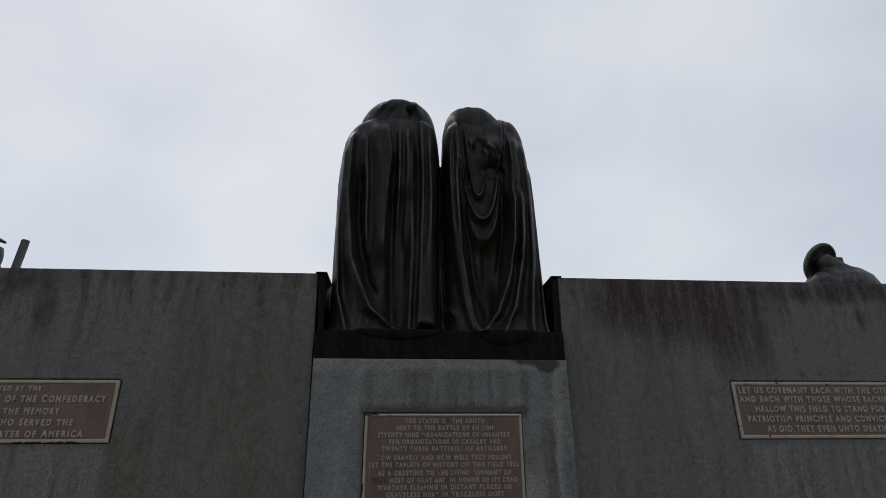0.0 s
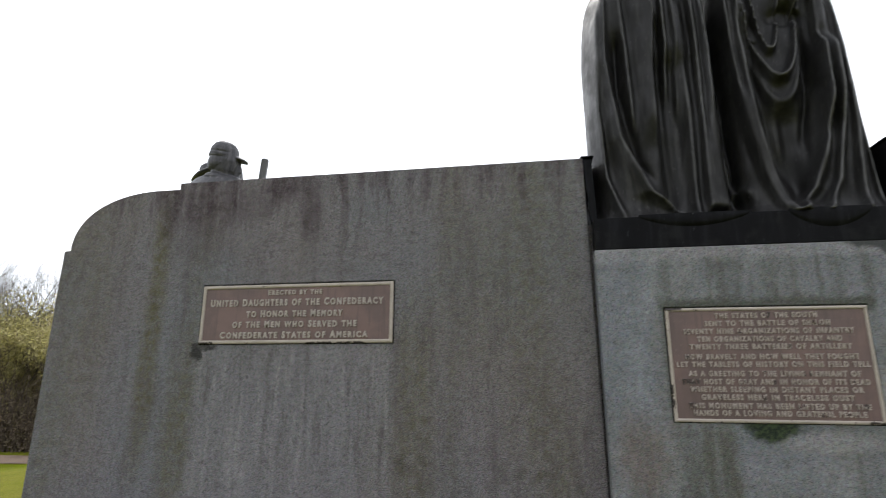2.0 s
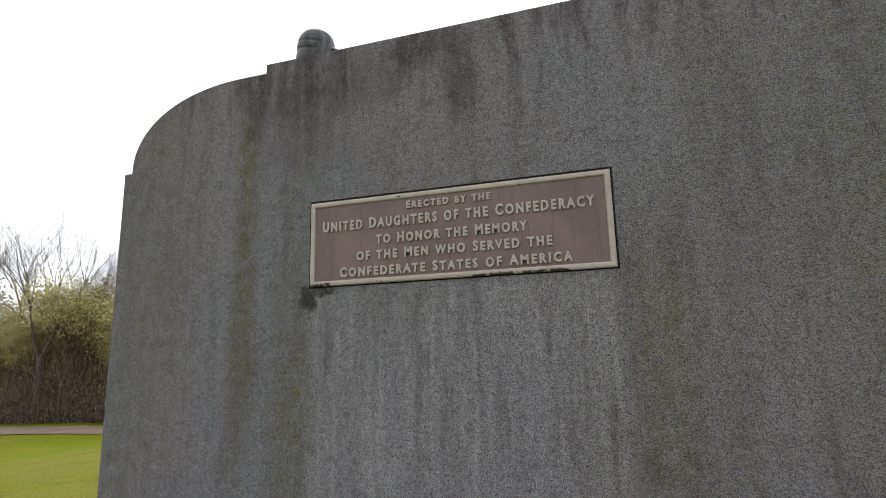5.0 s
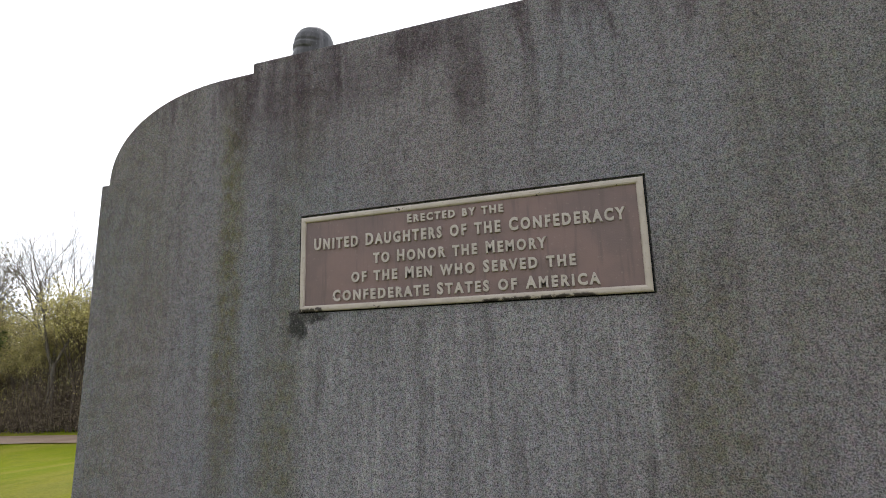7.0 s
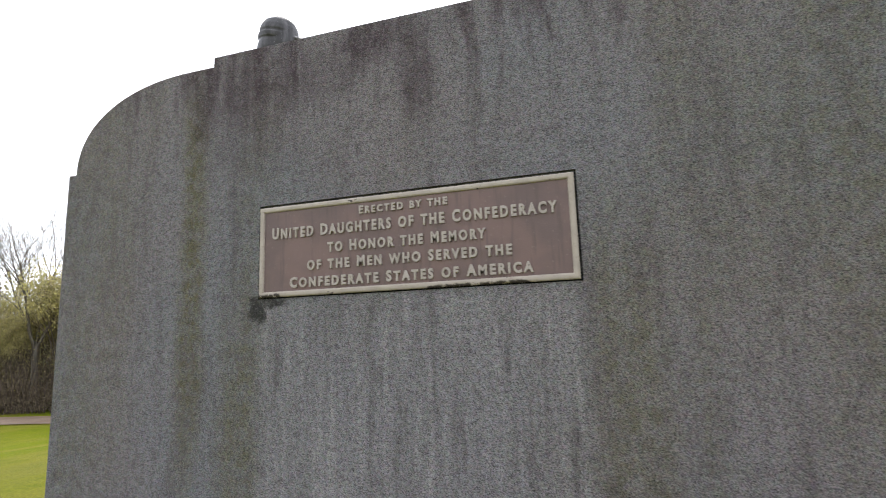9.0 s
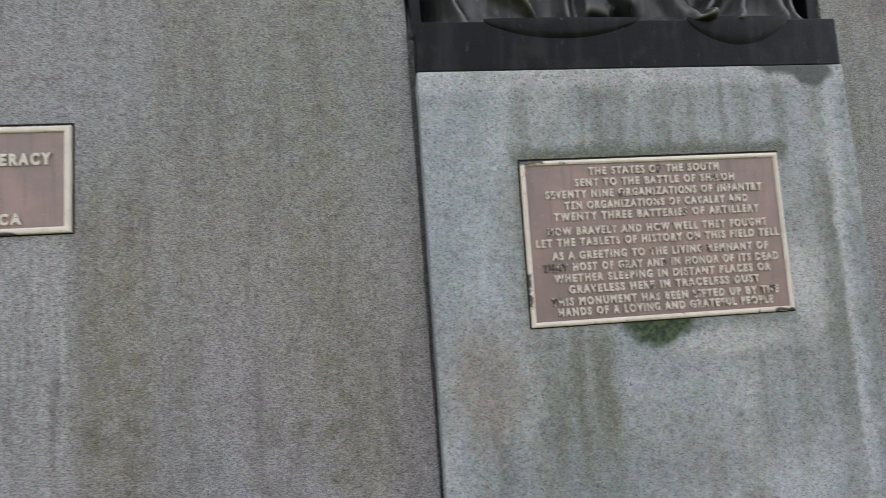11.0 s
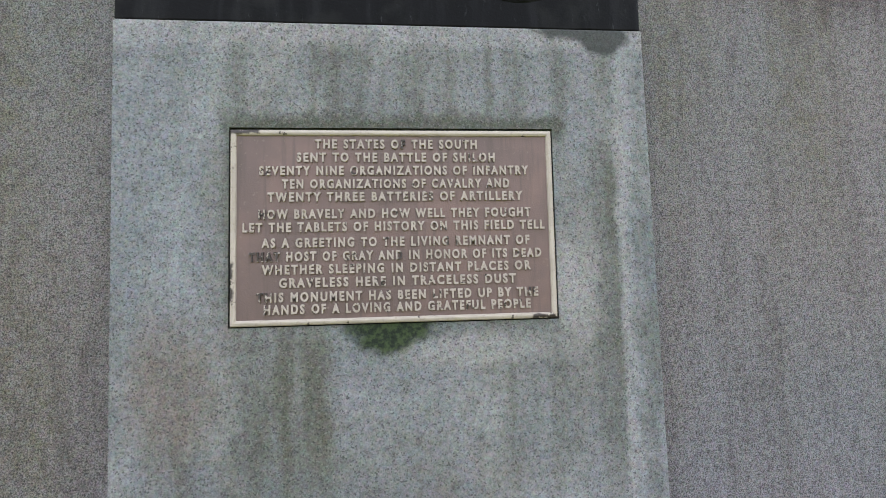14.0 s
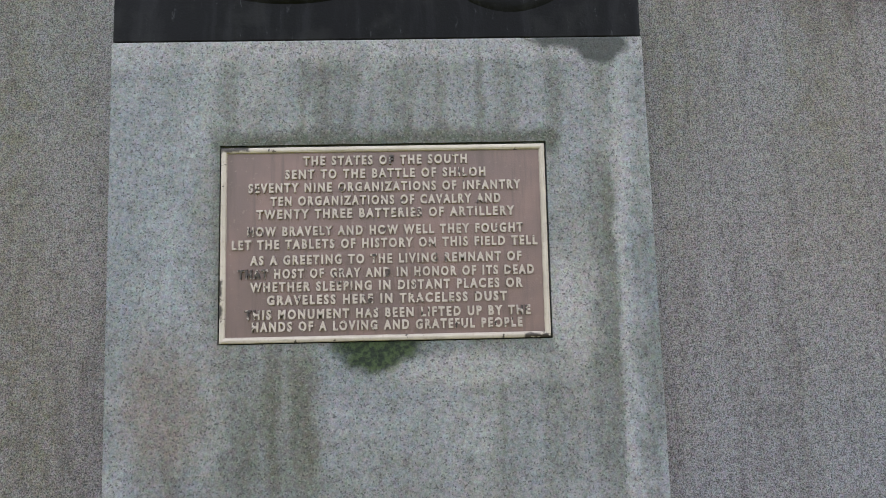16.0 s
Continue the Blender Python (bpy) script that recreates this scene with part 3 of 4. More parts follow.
def base_lip(x0, x1, drop):
    """A fold of drapery that hangs over the front edge of the base."""
    bm = bmesh.new()
    n, rows = 28, 6
    grid = []
    for i in range(n + 1):
        u = i / n
        x = x0 + (x1 - x0) * u
        low = 2.632 - drop * math.sin(math.pi * u) ** 0.7
        col = []
        for j in range(rows + 1):
            v = j / rows
            z = 2.645 - (2.645 - low) * v
            bulge = 0.018 * math.sin(math.pi * min(u, 1 - u) ** 0.5 * 0.7) * (0.35 + 0.65 * math.sin(math.pi * (0.25 + 0.72 * v)))
            col.append(bm.verts.new((x, -0.117 - max(bulge, 0.002) * (1 if j < rows else 0.1), z)))
        grid.append(col)
    for i in range(n):
        for j in range(rows):
            bm.faces.new((grid[i][j], grid[i][j + 1], grid[i + 1][j + 1], grid[i + 1][j]))
    return part("drapery_lip", bm, BRONZE, base, smooth=True)


base_lip(-0.84, 0.03, 0.1)
base_lip(0.31, 0.92, 0.15)
for s, top_out, low_out in ((-1, 1.262, 1.212), (1, 1.238, 1.226)):
    outline = [(s * low_out, 2.634), (s * min(top_out, 1.2555), 3.232), (s * 1.178, 3.232), (s * 1.158, 2.634)]
    part("side_post", slab_from_outline(outline if s > 0 else outline[::-1], 0.012, 0.5, 0.006), BRONZE, base)
    part("post_cap", box(min(s * 1.16, s * 1.275), max(s * 1.16, s * 1.275), -0.012, 0.52, 3.2405, 3.252, 0.003), BRONZE, base)


# ---- the two cloaked forms, one casting ----
def fused(ob, voxel):
    """Fuses the closed shells of a mesh into one skin."""
    mod = ob.modifiers.new("fuse", "REMESH")
    mod.mode, mod.voxel_size, mod.use_smooth_shade = "VOXEL", voxel, True
    even = ob.modifiers.new("even", "SMOOTH")
    even.factor, even.iterations = 0.5, 3
    bpy.context.view_layer.update()
    me = bpy.data.meshes.new_from_object(ob.evaluated_get(bpy.context.evaluated_depsgraph_get()))
    ob.modifiers.clear()
    old = ob.data
    me.name = old.name
    ob.data = me
    bpy.data.meshes.remove(old)
    return ob


def curve_at(points, z):
    """x on a polyline of (x, z) that runs downwards; also how far z is inside its ends."""
    zs = [p[1] for p in points][::-1]
    xs = [p[0] for p in points][::-1]
    x = float(np.interp(z, zs, xs))
    inside = min((z - zs[0]) / (0.12 if zs[0] < 2.8 else 0.35), (zs[-1] - z) / 0.25)
    u = max(0.0, min(1.0, inside + (0.5 if zs[0] < 2.8 else 0.0)))
    return x, u * u * (3 - 2 * u)


FOLDS_A = [  # path, width on either side, height
    ([(-1.06, 4.75), (-1.09, 3.7), (-1.05, 3.05), (-0.93, 2.63)], 0.05, 0.03, 0.055),
    ([(-0.98, 4.95), (-1.0, 4.2), (-0.92, 3.4), (-0.70, 2.86), (-0.36, 2.60)], 0.09, 0.035, 0.08),
    ([(-0.88, 4.6), (-0.88, 3.9), (-0.76, 3.2), (-0.58, 2.88)], 0.07, 0.05, -0.05),
    ([(-0.46, 5.15), (-0.45, 4.4), (-0.47, 3.7)], 0.03, 0.025, 0.03),
    ([(-0.37, 5.15), (-0.36, 4.4), (-0.39, 3.5)], 0.03, 0.04, 0.035),
    ([(-0.40, 4.2), (-0.42, 2.62)], 0.14, 0.14, -0.055),
    ([(-0.12, 4.9), (-0.09, 4.2), (-0.10, 3.5)], 0.03, 0.018, 0.025),
    ([(0.01, 4.7), (0.015, 3.8), (0.03, 2.62)], 0.03, 0.03, -0.09),
    ([(-0.84, 5.1), (-0.80, 4.2), (-0.78, 3.3)], 0.06, 0.03, 0.03),
    ([(-0.51, 4.6), (-0.53, 3.4), (-0.50, 2.62)], 0.05, 0.05, -0.04),
    ([(-0.31, 4.8), (-0.30, 3.6), (-0.32, 2.62)], 0.05, 0.035, 0.032),
    ([(-0.16, 5.1), (-0.15, 4.0), (-0.17, 3.2)], 0.02, 0.02, -0.022),
]
PANELS_A = [  # two edges of an overlapping sheet of cloth, how sharp each is, height
    ([(-0.80, 5.2), (-0.70, 4.6), (-0.68, 3.9), (-0.70, 3.3)], [(-0.60, 5.2), (-0.525, 4.66), (-0.565, 4.2), (-0.585, 3.4), (-0.60, 2.92)], 0.08, 0.016, 0.055),
    ([(-0.25, 5.2), (-0.205, 4.4), (-0.215, 3.6), (-0.245, 2.70)], [(-0.03, 5.2), (-0.02, 4.0), (-0.035, 2.70)], 0.022, 0.05, 0.05),
]
FOLDS_B = [
    ([(0.05, 4.4), (0.06, 3.4), (0.09, 2.62)], 0.035, 0.035, -0.08),
    ([(0.155, 5.0), (0.16, 4.2), (0.19, 3.6)], 0.02, 0.02, -0.03),
    ([(0.28, 4.6), (0.30, 3.9), (0.36, 3.3), (0.47, 2.8)], 0.05, 0.07, -0.05),
    ([(0.50, 3.6), (0.52, 2.7)], 0.13, 0.13, -0.055),
    ([(0.72, 4.9), (0.70, 3.8), (0.60, 3.1)], 0.06, 0.03, -0.05),
    ([(0.80, 4.2), (0.74, 3.3), (0.58, 2.85), (0.40, 2.60)], 0.035, 0.07, 0.07),
    ([(0.90, 4.2), (0.86, 3.4), (0.76, 2.9), (0.62, 2.62)], 0.03, 0.05, 0.05),
    ([(0.84, 4.4), (0.82, 3.6), (0.74, 3.1)], 0.03, 0.03, -0.045),
    ([(0.96, 4.9), (1.0, 4.2), (0.99, 3.4), (0.92, 2.62)], 0.04, 0.05, 0.06),
    ([(1.05, 4.6), (1.08, 3.6), (1.09, 2.62)], 0.03, 0.03, 0.045),
]
PANELS_B = [
    ([(0.08, 5.2), (0.11, 4.2), (0.14, 3.6), (0.22, 3.0), (0.30, 2.64)], [(0.215, 5.3), (0.215, 4.4), (0.25, 3.5), (0.33, 2.95), (0.40, 2.62)], 0.03, 0.025, 0.055),
    ([(0.76, 5.2), (0.80, 4.6), (0.785, 3.9), (0.73, 3.3)], [(0.88, 5.1), (0.92, 4.5), (0.90, 3.7), (0.84, 3.1)], 0.016, 0.06, 0.05),
]


def ridge(x, w):
    return 1.0 / (1.0 + (x / w) ** 2) ** 1.4


def soft(u):
    u = max(0.0, min(1.0, 0.5 + 0.5 * u))
    return u * u * (3 - 2 * u)


def swag(x, z, cx, low, half, rise, w):
    """A hanging loop of cloth, open at the top."""
    u = (x - cx) / half
    if abs(u) > 1.4:
        return 0.0
    return ridge(z - (low + rise * abs(u) ** 2.4), w * (1 + 1.6 * abs(u))) * soft((1.1 - abs(u)) / 0.25)


def bump(x, z, cx, cz, rx, rz):
    return math.exp(-((x - cx) / rx) ** 2 - ((z - cz) / rz) ** 2)


def cloth(x, z, folds):
    d = 0.0
    for path, wl, wr, h in folds:
        if path[-1][1] - 0.15 < z < path[0][1] + 0.15:
            fx, f = curve_at(path, z)
            d += h * f * ridge(x - fx, wl if x < fx else wr)
    for left, right, sl, sr, h in (PANELS_A if folds is FOLDS_A else PANELS_B if folds is FOLDS_B else ()):
        if left[-1][1] - 0.15 < z < left[0][1] + 0.15:
            xl, f = curve_at(left, z)
            xr, g = curve_at(right, z)
            d += h * min(f, g) * soft((x - xl) / sl) * soft((xr - x) / sr)
    if folds is FOLDS_B:
        d += 0.06 * swag(x, z, 0.46, 3.88, 0.24, 0.95, 0.04)
        d += 0.045 * swag(x, z, 0.43, 4.18, 0.11, 0.55, 0.03)
        d += 0.025 * swag(x, z, 0.47, 3.66, 0.28, 1.2, 0.06)
        # cloth gathered into a knot
        d += 0.06 * bump(x, z, 0.60, 4.78, 0.13, 0.17) - 0.09 * bump(x, z, 0.60, 4.52, 0.10, 0.06) - 0.10 * bump(x, z, 0.46, 4.84, 0.045, 0.07)
        for k in range(5):
            t = k / 4
            d += 0.03 * bump(x + (0.2 + 0.5 * t) * (z - 4.78), z, 0.38 + 0.055 * k + 0.02 * math.sin(3 * k), 4.86 - 0.045 * k, 0.026, 0.07 + 0.03 * t)
            d -= 0.03 * bump(x + 0.5 * (z - 4.78), z, 0.41 + 0.055 * k, 4.80 - 0.03 * k, 0.02, 0.04)
        # small stacked folds low between the forms
        d += 0.035 * math.sin(26 * (z + 0.6 * x)) * bump(x, z, 0.09, 2.86, 0.05, 0.15)
    if folds is FOLDS_A:
        d -= 0.07 * bump(x, z, -0.13, 2.665, 0.10, 0.03)
    d += 0.014 * noise.noise((x * 5, 0, z * 1.1)) + 0.007 * noise.noise((x * 13, 3, z * 2.4))
    return d


def loft(left, right, front, depth, zs, folds, power):
    """Closed form from its two side lines; its near face carries the folds."""
    verts, faces = [], []
    back, far = 200, 34
    n = back + far
    across = [math.sin(radians(-90 + 180 * k / back)) for k in range(back)] + [math.sin(radians(90 - 180 * k / far)) for k in range(far)]
    for z in zs:
        l, r, y, d = left(z), right(z), front(z), depth(z)
        c, h = (l + r) / 2, max((r - l) / 2, 0.004)
        for k, s in enumerate(across):
            bulge = max(0.0, 1 - abs(s) ** power) ** (1 / power)
            x = c + h * s
            if k < back:
                f = min(1.0, bulge * 1.6)
                flare = 0.115 * math.exp(-(z - 2.63) / 0.10) * f
                yy = y + d * (1 - bulge) - 2.1 * cloth(x, z, folds) * f - flare
                x += s * 0.03 * noise.noise((s * 2, 5, z * 1.4)) * (1 - f)
            else:
                yy = y + d * (1 + bulge)
            verts.append((x, yy, z))
    for i in range(len(zs) - 1):
        for k in range(n):
            m = (k + 1) % n
            faces.append((i * n + k, i * n + m, (i + 1) * n + m, (i + 1) * n + k))
    faces.append(tuple(range(n))[::-1])
    faces.append(tuple((len(zs) - 1) * n + k for k in range(n)))
    return verts, faces


def line(*points):
    zs, xs = [p[0] for p in points], [p[1] for p in points]

    def at(z):
        return float(np.interp(z, zs, xs))
    return at


def dome(z, top, span):
    """1 below, falling round to 0 at the top."""
    u = max(0.0, min(1.0, (z - (top - span)) / span))
    return max(0.0, 1 - u ** 2.7) ** (1 / 2.7)


def domed(side, centre, top, span):
    def at(z):
        c = centre
        return c + (side(z) - c) * dome(z, top, span)
    return at


def heights(low, top):
    zs = list(np.linspace(low, top - 0.5, 110)) + [top - 0.5 * math.cos(radians(90 * i / 44)) for i in range(1, 45)]
    return zs


def cloaked_forms():
    verts, faces = [], []

    def add(v, f):
        k = len(verts)
        verts.extend(v)
        faces.extend(tuple(i + k for i in q) for q in f)

    # first form: broad shoulders with a hooded mass behind
    lo = line((2.63, -1.2), (2.75, -1.17), (3.3, -1.155), (4.42, -1.165), (4.8, -1.14), (5.3, -1.08))
    ro = line((2.63, 0.035), (4.6, 0.024), (5.1, 0.0), (5.35, -0.03))
    zs = heights(2.625, 5.33)
    top = 5.33
    add(*loft(domed(lo, -0.5, top, 0.42), domed(ro, -0.45, top, 0.36), lambda z: 0.03 + 0.05 * max(0, z - 3.4) / 1.6 + 0.34 * (1 - dome(z, top, 0.42)),
              lambda z: 0.42 * (0.25 + 0.75 * dome(z, top, 0.42)), zs, FOLDS_A, 2.9))
    hood_l = line((4.6, -1.04), (5.1, -1.0), (5.6, -0.94))
    hood_r = line((4.6, 0.016), (5.1, 0.0), (5.6, -0.03))
    top = 5.60
    add(*loft(domed(hood_l, -0.58, top, 0.5), domed(hood_r, -0.40, top, 0.46), lambda z: 0.17 + 0.16 * (1 - dome(z, top, 0.5)),
              lambda z: 0.36 * (0.3 + 0.7 * dome(z, top, 0.5)), heights(4.5, top),
              [([(-0.32, 5.6), (-0.27, 5.4), (-0.2, 5.2)], 0.03, 0.06, 0.075), ([(-0.38, 5.55), (-0.34, 5.4), (-0.3, 5.2)], 0.05, 0.03, -0.075),
               ([(-0.56, 5.6), (-0.8, 5.25)], 0.06, 0.03, 0.05), ([(-0.5, 5.5), (-0.68, 5.2)], 0.04, 0.05, -0.05)], 2.3))
    # second form: one raised shoulder, the hood on its inner side
    lo = line((2.63, 0.0), (4.6, 0.045), (5.2, 0.06))
    ro = line((2.63, 1.2), (2.75, 1.175), (3.3, 1.155), (4.35, 1.105), (4.8, 1.08), (5.2, 1.04))
    top = 5.355
    add(*loft(domed(lo, 0.62, top, 0.3), domed(ro, 0.78, top, 0.46), lambda z: 0.03 + 0.05 * max(0, z - 3.4) / 1.6 + 0.3 * (1 - dome(z, top, 0.42)),
              lambda z: 0.42 * (0.25 + 0.75 * dome(z, top, 0.42)), heights(2.625, top), FOLDS_B, 2.9))
    hood_l = line((4.4, 0.056), (5.5, 0.058))
    hood_r = line((4.4, 0.9), (5.1, 0.84), (5.5, 0.80))
    top = 5.50
    add(*loft(domed(hood_l, 0.28, top, 0.4), domed(hood_r, 0.33, top, 0.36), lambda z: 0.1 + 0.2 * (1 - dome(z, top, 0.45)),
              lambda z: 0.38 * (0.3 + 0.7 * dome(z, top, 0.45)), heights(4.3, top),
              [([(0.19, 5.4), (0.19, 4.6)], 0.06, 0.03, 0.05), ([(0.27, 5.3), (0.3, 4.8)], 0.04, 0.06, -0.05)], 2.4))
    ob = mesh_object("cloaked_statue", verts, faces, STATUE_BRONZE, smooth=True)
    fused(ob, 0.0115)
    return tagged(ob, "black bronze statue of two cloaked forms in heavy folded drapery", "statue")


cloaked_forms()


# ---- bronze figures of the side groups, seen over the wall from behind ----
def add_lathe(bm, centre, profile, sx=1.0, sy=1.0, tilt=(0, 0), n=28):
    """A turned shape: profile rows of (radius, height)."""
    m = Matrix.Translation(centre) @ Euler((radians(tilt[0]), radians(tilt[1]), 0)).to_matrix().to_4x4()
    rings = []
    for r, h in profile:
        rings.append([bm.verts.new(m @ Vector((sx * r * math.cos(2 * math.pi * k / n), sy * r * math.sin(2 * math.pi * k / n), h))) for k in range(n)])
    for a, b in zip(rings, rings[1:]):
        for k in range(n):
            bm.faces.new((a[k], a[(k + 1) % n], b[(k + 1) % n], b[k]))
    bm.faces.new(rings[0][::-1])
    bm.faces.new(rings[-1])


def torso(bm, x, y, low, neck, width, lean=0.0, tilt=(0, 0)):
    h = neck - low
    add_lathe(bm, (x, y, low), [(0.78 * width, 0), (0.72 * width, 0.35 * h), (0.86 * width, 0.7 * h), (0.97 * width, 0.84 * h), (0.9 * width, 0.92 * h),
                                (0.6 * width, 0.975 * h), (0.3 * width, h)], 1.0, 0.62, tilt)


def capped_figure():
    bm = bmesh.new()
    x, y = -5.53, 1.12
    torso(bm, x - 0.06, y + 0.03, 1.2, 3.79, 0.50)
    add_lathe(bm, (x - 0.04, y, 3.62), [(0.18, 0), (0.128, 0.1), (0.105, 0.26)], tilt=(0, 4))
    add_lathe(bm, (x + 0.01, y, 3.72), [(0.06, 0), (0.12, 0.03), (0.15, 0.1), (0.172, 0.22), (0.165, 0.30), (0.155, 0.36)], 0.9, 0.88, (0, 5))
    # hair over nape and ear, then a soft cap with band and rounded crown
    add_lathe(bm, (x - 0.045, y - 0.01, 3.85), [(0.07, -0.05), (0.125, -0.02), (0.152, 0.02), (0.162, 0.06), (0.16, 0.1), (0.15, 0.15)], 0.98, 0.95, (0, 12))
    add_lathe(bm, (x - 0.012, y, 3.985), [(0.16, 0.0), (0.178, 0.008), (0.18, 0.05), (0.166, 0.06), (0.178, 0.085), (0.17, 0.13), (0.143, 0.18), (0.1, 0.216), (0.03, 0.232)], 1.0, 0.95, (0, 10))
    # a lock of hair over the ear and the ear itself
    add_lathe(bm, (x + 0.055, y - 0.13, 3.87), [(0.012, 0.0), (0.03, 0.02), (0.032, 0.06), (0.014, 0.085)], 0.6, 0.5, (0, -8))
    add_lathe(bm, (x - 0.10, y - 0.06, 3.87), [(0.03, 0.0), (0.075, 0.03), (0.078, 0.08), (0.05, 0.12)], 1.0, 1.0, (0, 14))
    add_lathe(bm, (x - 0.05, y, 3.685), [(0.17, 0), (0.185, 0.03), (0.165, 0.07), (0.135, 0.09)], tilt=(0, 8))
    # cheek, nose and chin turned to the front
    add_lathe(bm, (x + 0.12, y + 0.07, 3.72), [(0.03, 0), (0.065, 0.03), (0.08, 0.14), (0.075, 0.27)], 1, 0.8)
    add_lathe(bm, (x + 0.19, y + 0.08, 3.80), [(0.01, 0), (0.03, 0.03), (0.022, 0.09)], 1, 0.8)
    # visor: a thin curved plate that dips forward
    add_lathe(bm, (x + 0.165, y + 0.075, 4.0), [(0.04, -0.012), (0.115, -0.015), (0.125, 0.0), (0.115, 0.012), (0.04, 0.03)], 1.0, 0.95, (0, 20))
    ob = fused(part("capped_statue", bm, GREY_BRONZE, smooth=True), 0.0085)
    return tagged(ob, "grey bronze statue in a soft peaked cap behind the wall", "statue")


def hatted_figure():
    bm = bmesh.new()
    x, y = -5.76, 1.66
    torso(bm, x, y, 1.2, 3.72, 0.40)
    add_lathe(bm, (x, y, 3.6), [(0.13, 0), (0.13, 0.1), (0.16, 0.2), (0.17, 0.34), (0.15, 0.46)])
    add_lathe(bm, (x - 0.19, y - 0.14, 3.93), [(0.13, -0.02), (0.25, -0.03), (0.265, -0.012), (0.25, 0.008), (0.15, 0.02), (0.12, 0.12), (0.105, 0.17), (0.06, 0.185)], 1, 1, (0, -26))
    ob = fused(part("hatted_statue", bm, GREY_BRONZE, smooth=True), 0.011)
    return tagged(ob, "grey bronze statue in a brimmed hat standing behind the wall", "statue")


def stooped_figure():
    """Back broad and rounded, head bowed, a round hat beyond the head."""
    bm = bmesh.new()
    y = 1.08
    add_lathe(bm, (5.42, y + 0.08, 1.2), [(0.42, 0), (0.4, 0.8), (0.44, 1.5), (0.485, 2.1), (0.475, 2.35), (0.42, 2.47), (0.30, 2.57), (0.14, 2.63), (0.03, 2.65)], 1.0, 0.72, (0, 0))
    add_lathe(bm, (5.04, y - 0.04, 2.6), [(0.12, 0), (0.15, 0.5), (0.16, 0.85), (0.14, 1.02), (0.07, 1.1)], 0.85, 1.0, (0, 1))
    add_lathe(bm, (5.43, y - 0.02, 3.66), [(0.17, 0), (0.13, 0.12), (0.10, 0.22), (0.09, 0.28)], 1, 0.9, (0, -40))
    add_lathe(bm, (5.30, y - 0.02, 3.76), [(0.07, -0.04), (0.105, 0.02), (0.118, 0.12), (0.105, 0.2), (0.06, 0.25)], 1, 0.95, (-10, -38))
    add_lathe(bm, (5.20, y + 0.10, 3.90), [(0.10, -0.0), (0.17, -0.01), (0.255, -0.055), (0.275, -0.045), (0.28, -0.015), (0.25, 0.02), (0.17, 0.06), (0.1, 0.08)], 1.0, 1.0, (-56, -26))
    add_box(bm, 5.5, 5.64, y + 0.16, y + 0.34, 3.5, 4.02, 0.02)
    ob = fused(part("stooped_statue", bm, GREY_BRONZE, smooth=True), 0.012)
    return tagged(ob, "grey bronze stooped statue in a round hat behind the wall", "statue")


capped_figure()
hatted_figure()
stooped_figure()
v, f = tube_data([(-5.22, 1.19, 1.2), (-5.006, 1.19, 3.97), (-5.005, 1.19, 3.982)], [0.05, 0.045, 0.038], 16)
f.append(tuple(range(32, 48)))
gun = mesh_object("gun_barrel", v, f, STATUE_BRONZE)
tagged(gun, "dark bronze gun barrel standing upright behind the wall", "gun barrel")


# ---- cast tablets ----
def text_mesh(body, width, height, weight, small_caps):
    """Raised capitals as a mesh, fitted to a width and a capital height, lying in the x-z plane."""
    cu = bpy.data.curves.new("text", "FONT")
    cu.body, cu.size, cu.align_x = body, 1.0, "CENTER"
    cu.space_character, cu.space_word = 1.38, 1.1
    cu.offset, cu.extrude, cu.bevel_depth, cu.bevel_resolution, cu.resolution_u = weight, 0.05, 0.012, 1, 3
    if small_caps:
        cu.small_caps_scale = 0.9
        for c in cu.body_format:
            c.use_small_caps = True
    ob = bpy.data.objects.new("text", cu)
    scene.collection.objects.link(ob)
    bpy.context.view_layer.update()
    me = bpy.data.meshes.new_from_object(ob.evaluated_get(bpy.context.evaluated_depsgraph_get()))
    bpy.data.objects.remove(ob)
    bpy.data.curves.remove(cu)
    n = len(me.vertices)
    co = np.empty(n * 3)
    me.vertices.foreach_get("co", co)
    co = co.reshape(n, 3)
    lo, hi = co.min(0), co.max(0)
    out = np.empty_like(co)
    out[:, 0] = (co[:, 0] - (lo[0] + hi[0]) / 2) * width / (hi[0] - lo[0])
    out[:, 2] = (co[:, 1] - (lo[1] + hi[1]) / 2) * height / (hi[1] - lo[1])
    out[:, 1] = -(co[:, 2] - lo[2]) / (hi[2] - lo[2]) * 0.011
    me.vertices.foreach_set("co", out.ravel())
    bm = bmesh.new()
    bm.from_mesh(me)
    bmesh.ops.remove_doubles(bm, verts=bm.verts, dist=0.00005)
    bm.to_mesh(me)
    bm.free()
    return me


def split_letters(me):
    """One mesh for each loose letter of a line."""
    n = len(me.vertices)
    root = list(range(n))

    def find(i):
        while root[i] != i:
            root[i] = root[root[i]]
            i = root[i]
        return i
    for e in me.edges:
        p, q = find(e.vertices[0]), find(e.vertices[1])
        if p != q:
            root[p] = q
    groups = {}
    for p in me.polygons:
        groups.setdefault(find(p.vertices[0]), []).append(tuple(p.vertices))
    out = []
    for faces in groups.values():
        index = {}
        for f in faces:
            for i in f:
                index.setdefault(i, len(index))
        mesh = bpy.data.meshes.new("letter")
        mesh.from_pydata([tuple(me.vertices[i].co) for i in index], [], [tuple(index[i] for i in f) for f in faces])
        mesh.update()
        out.append(mesh)
    return out


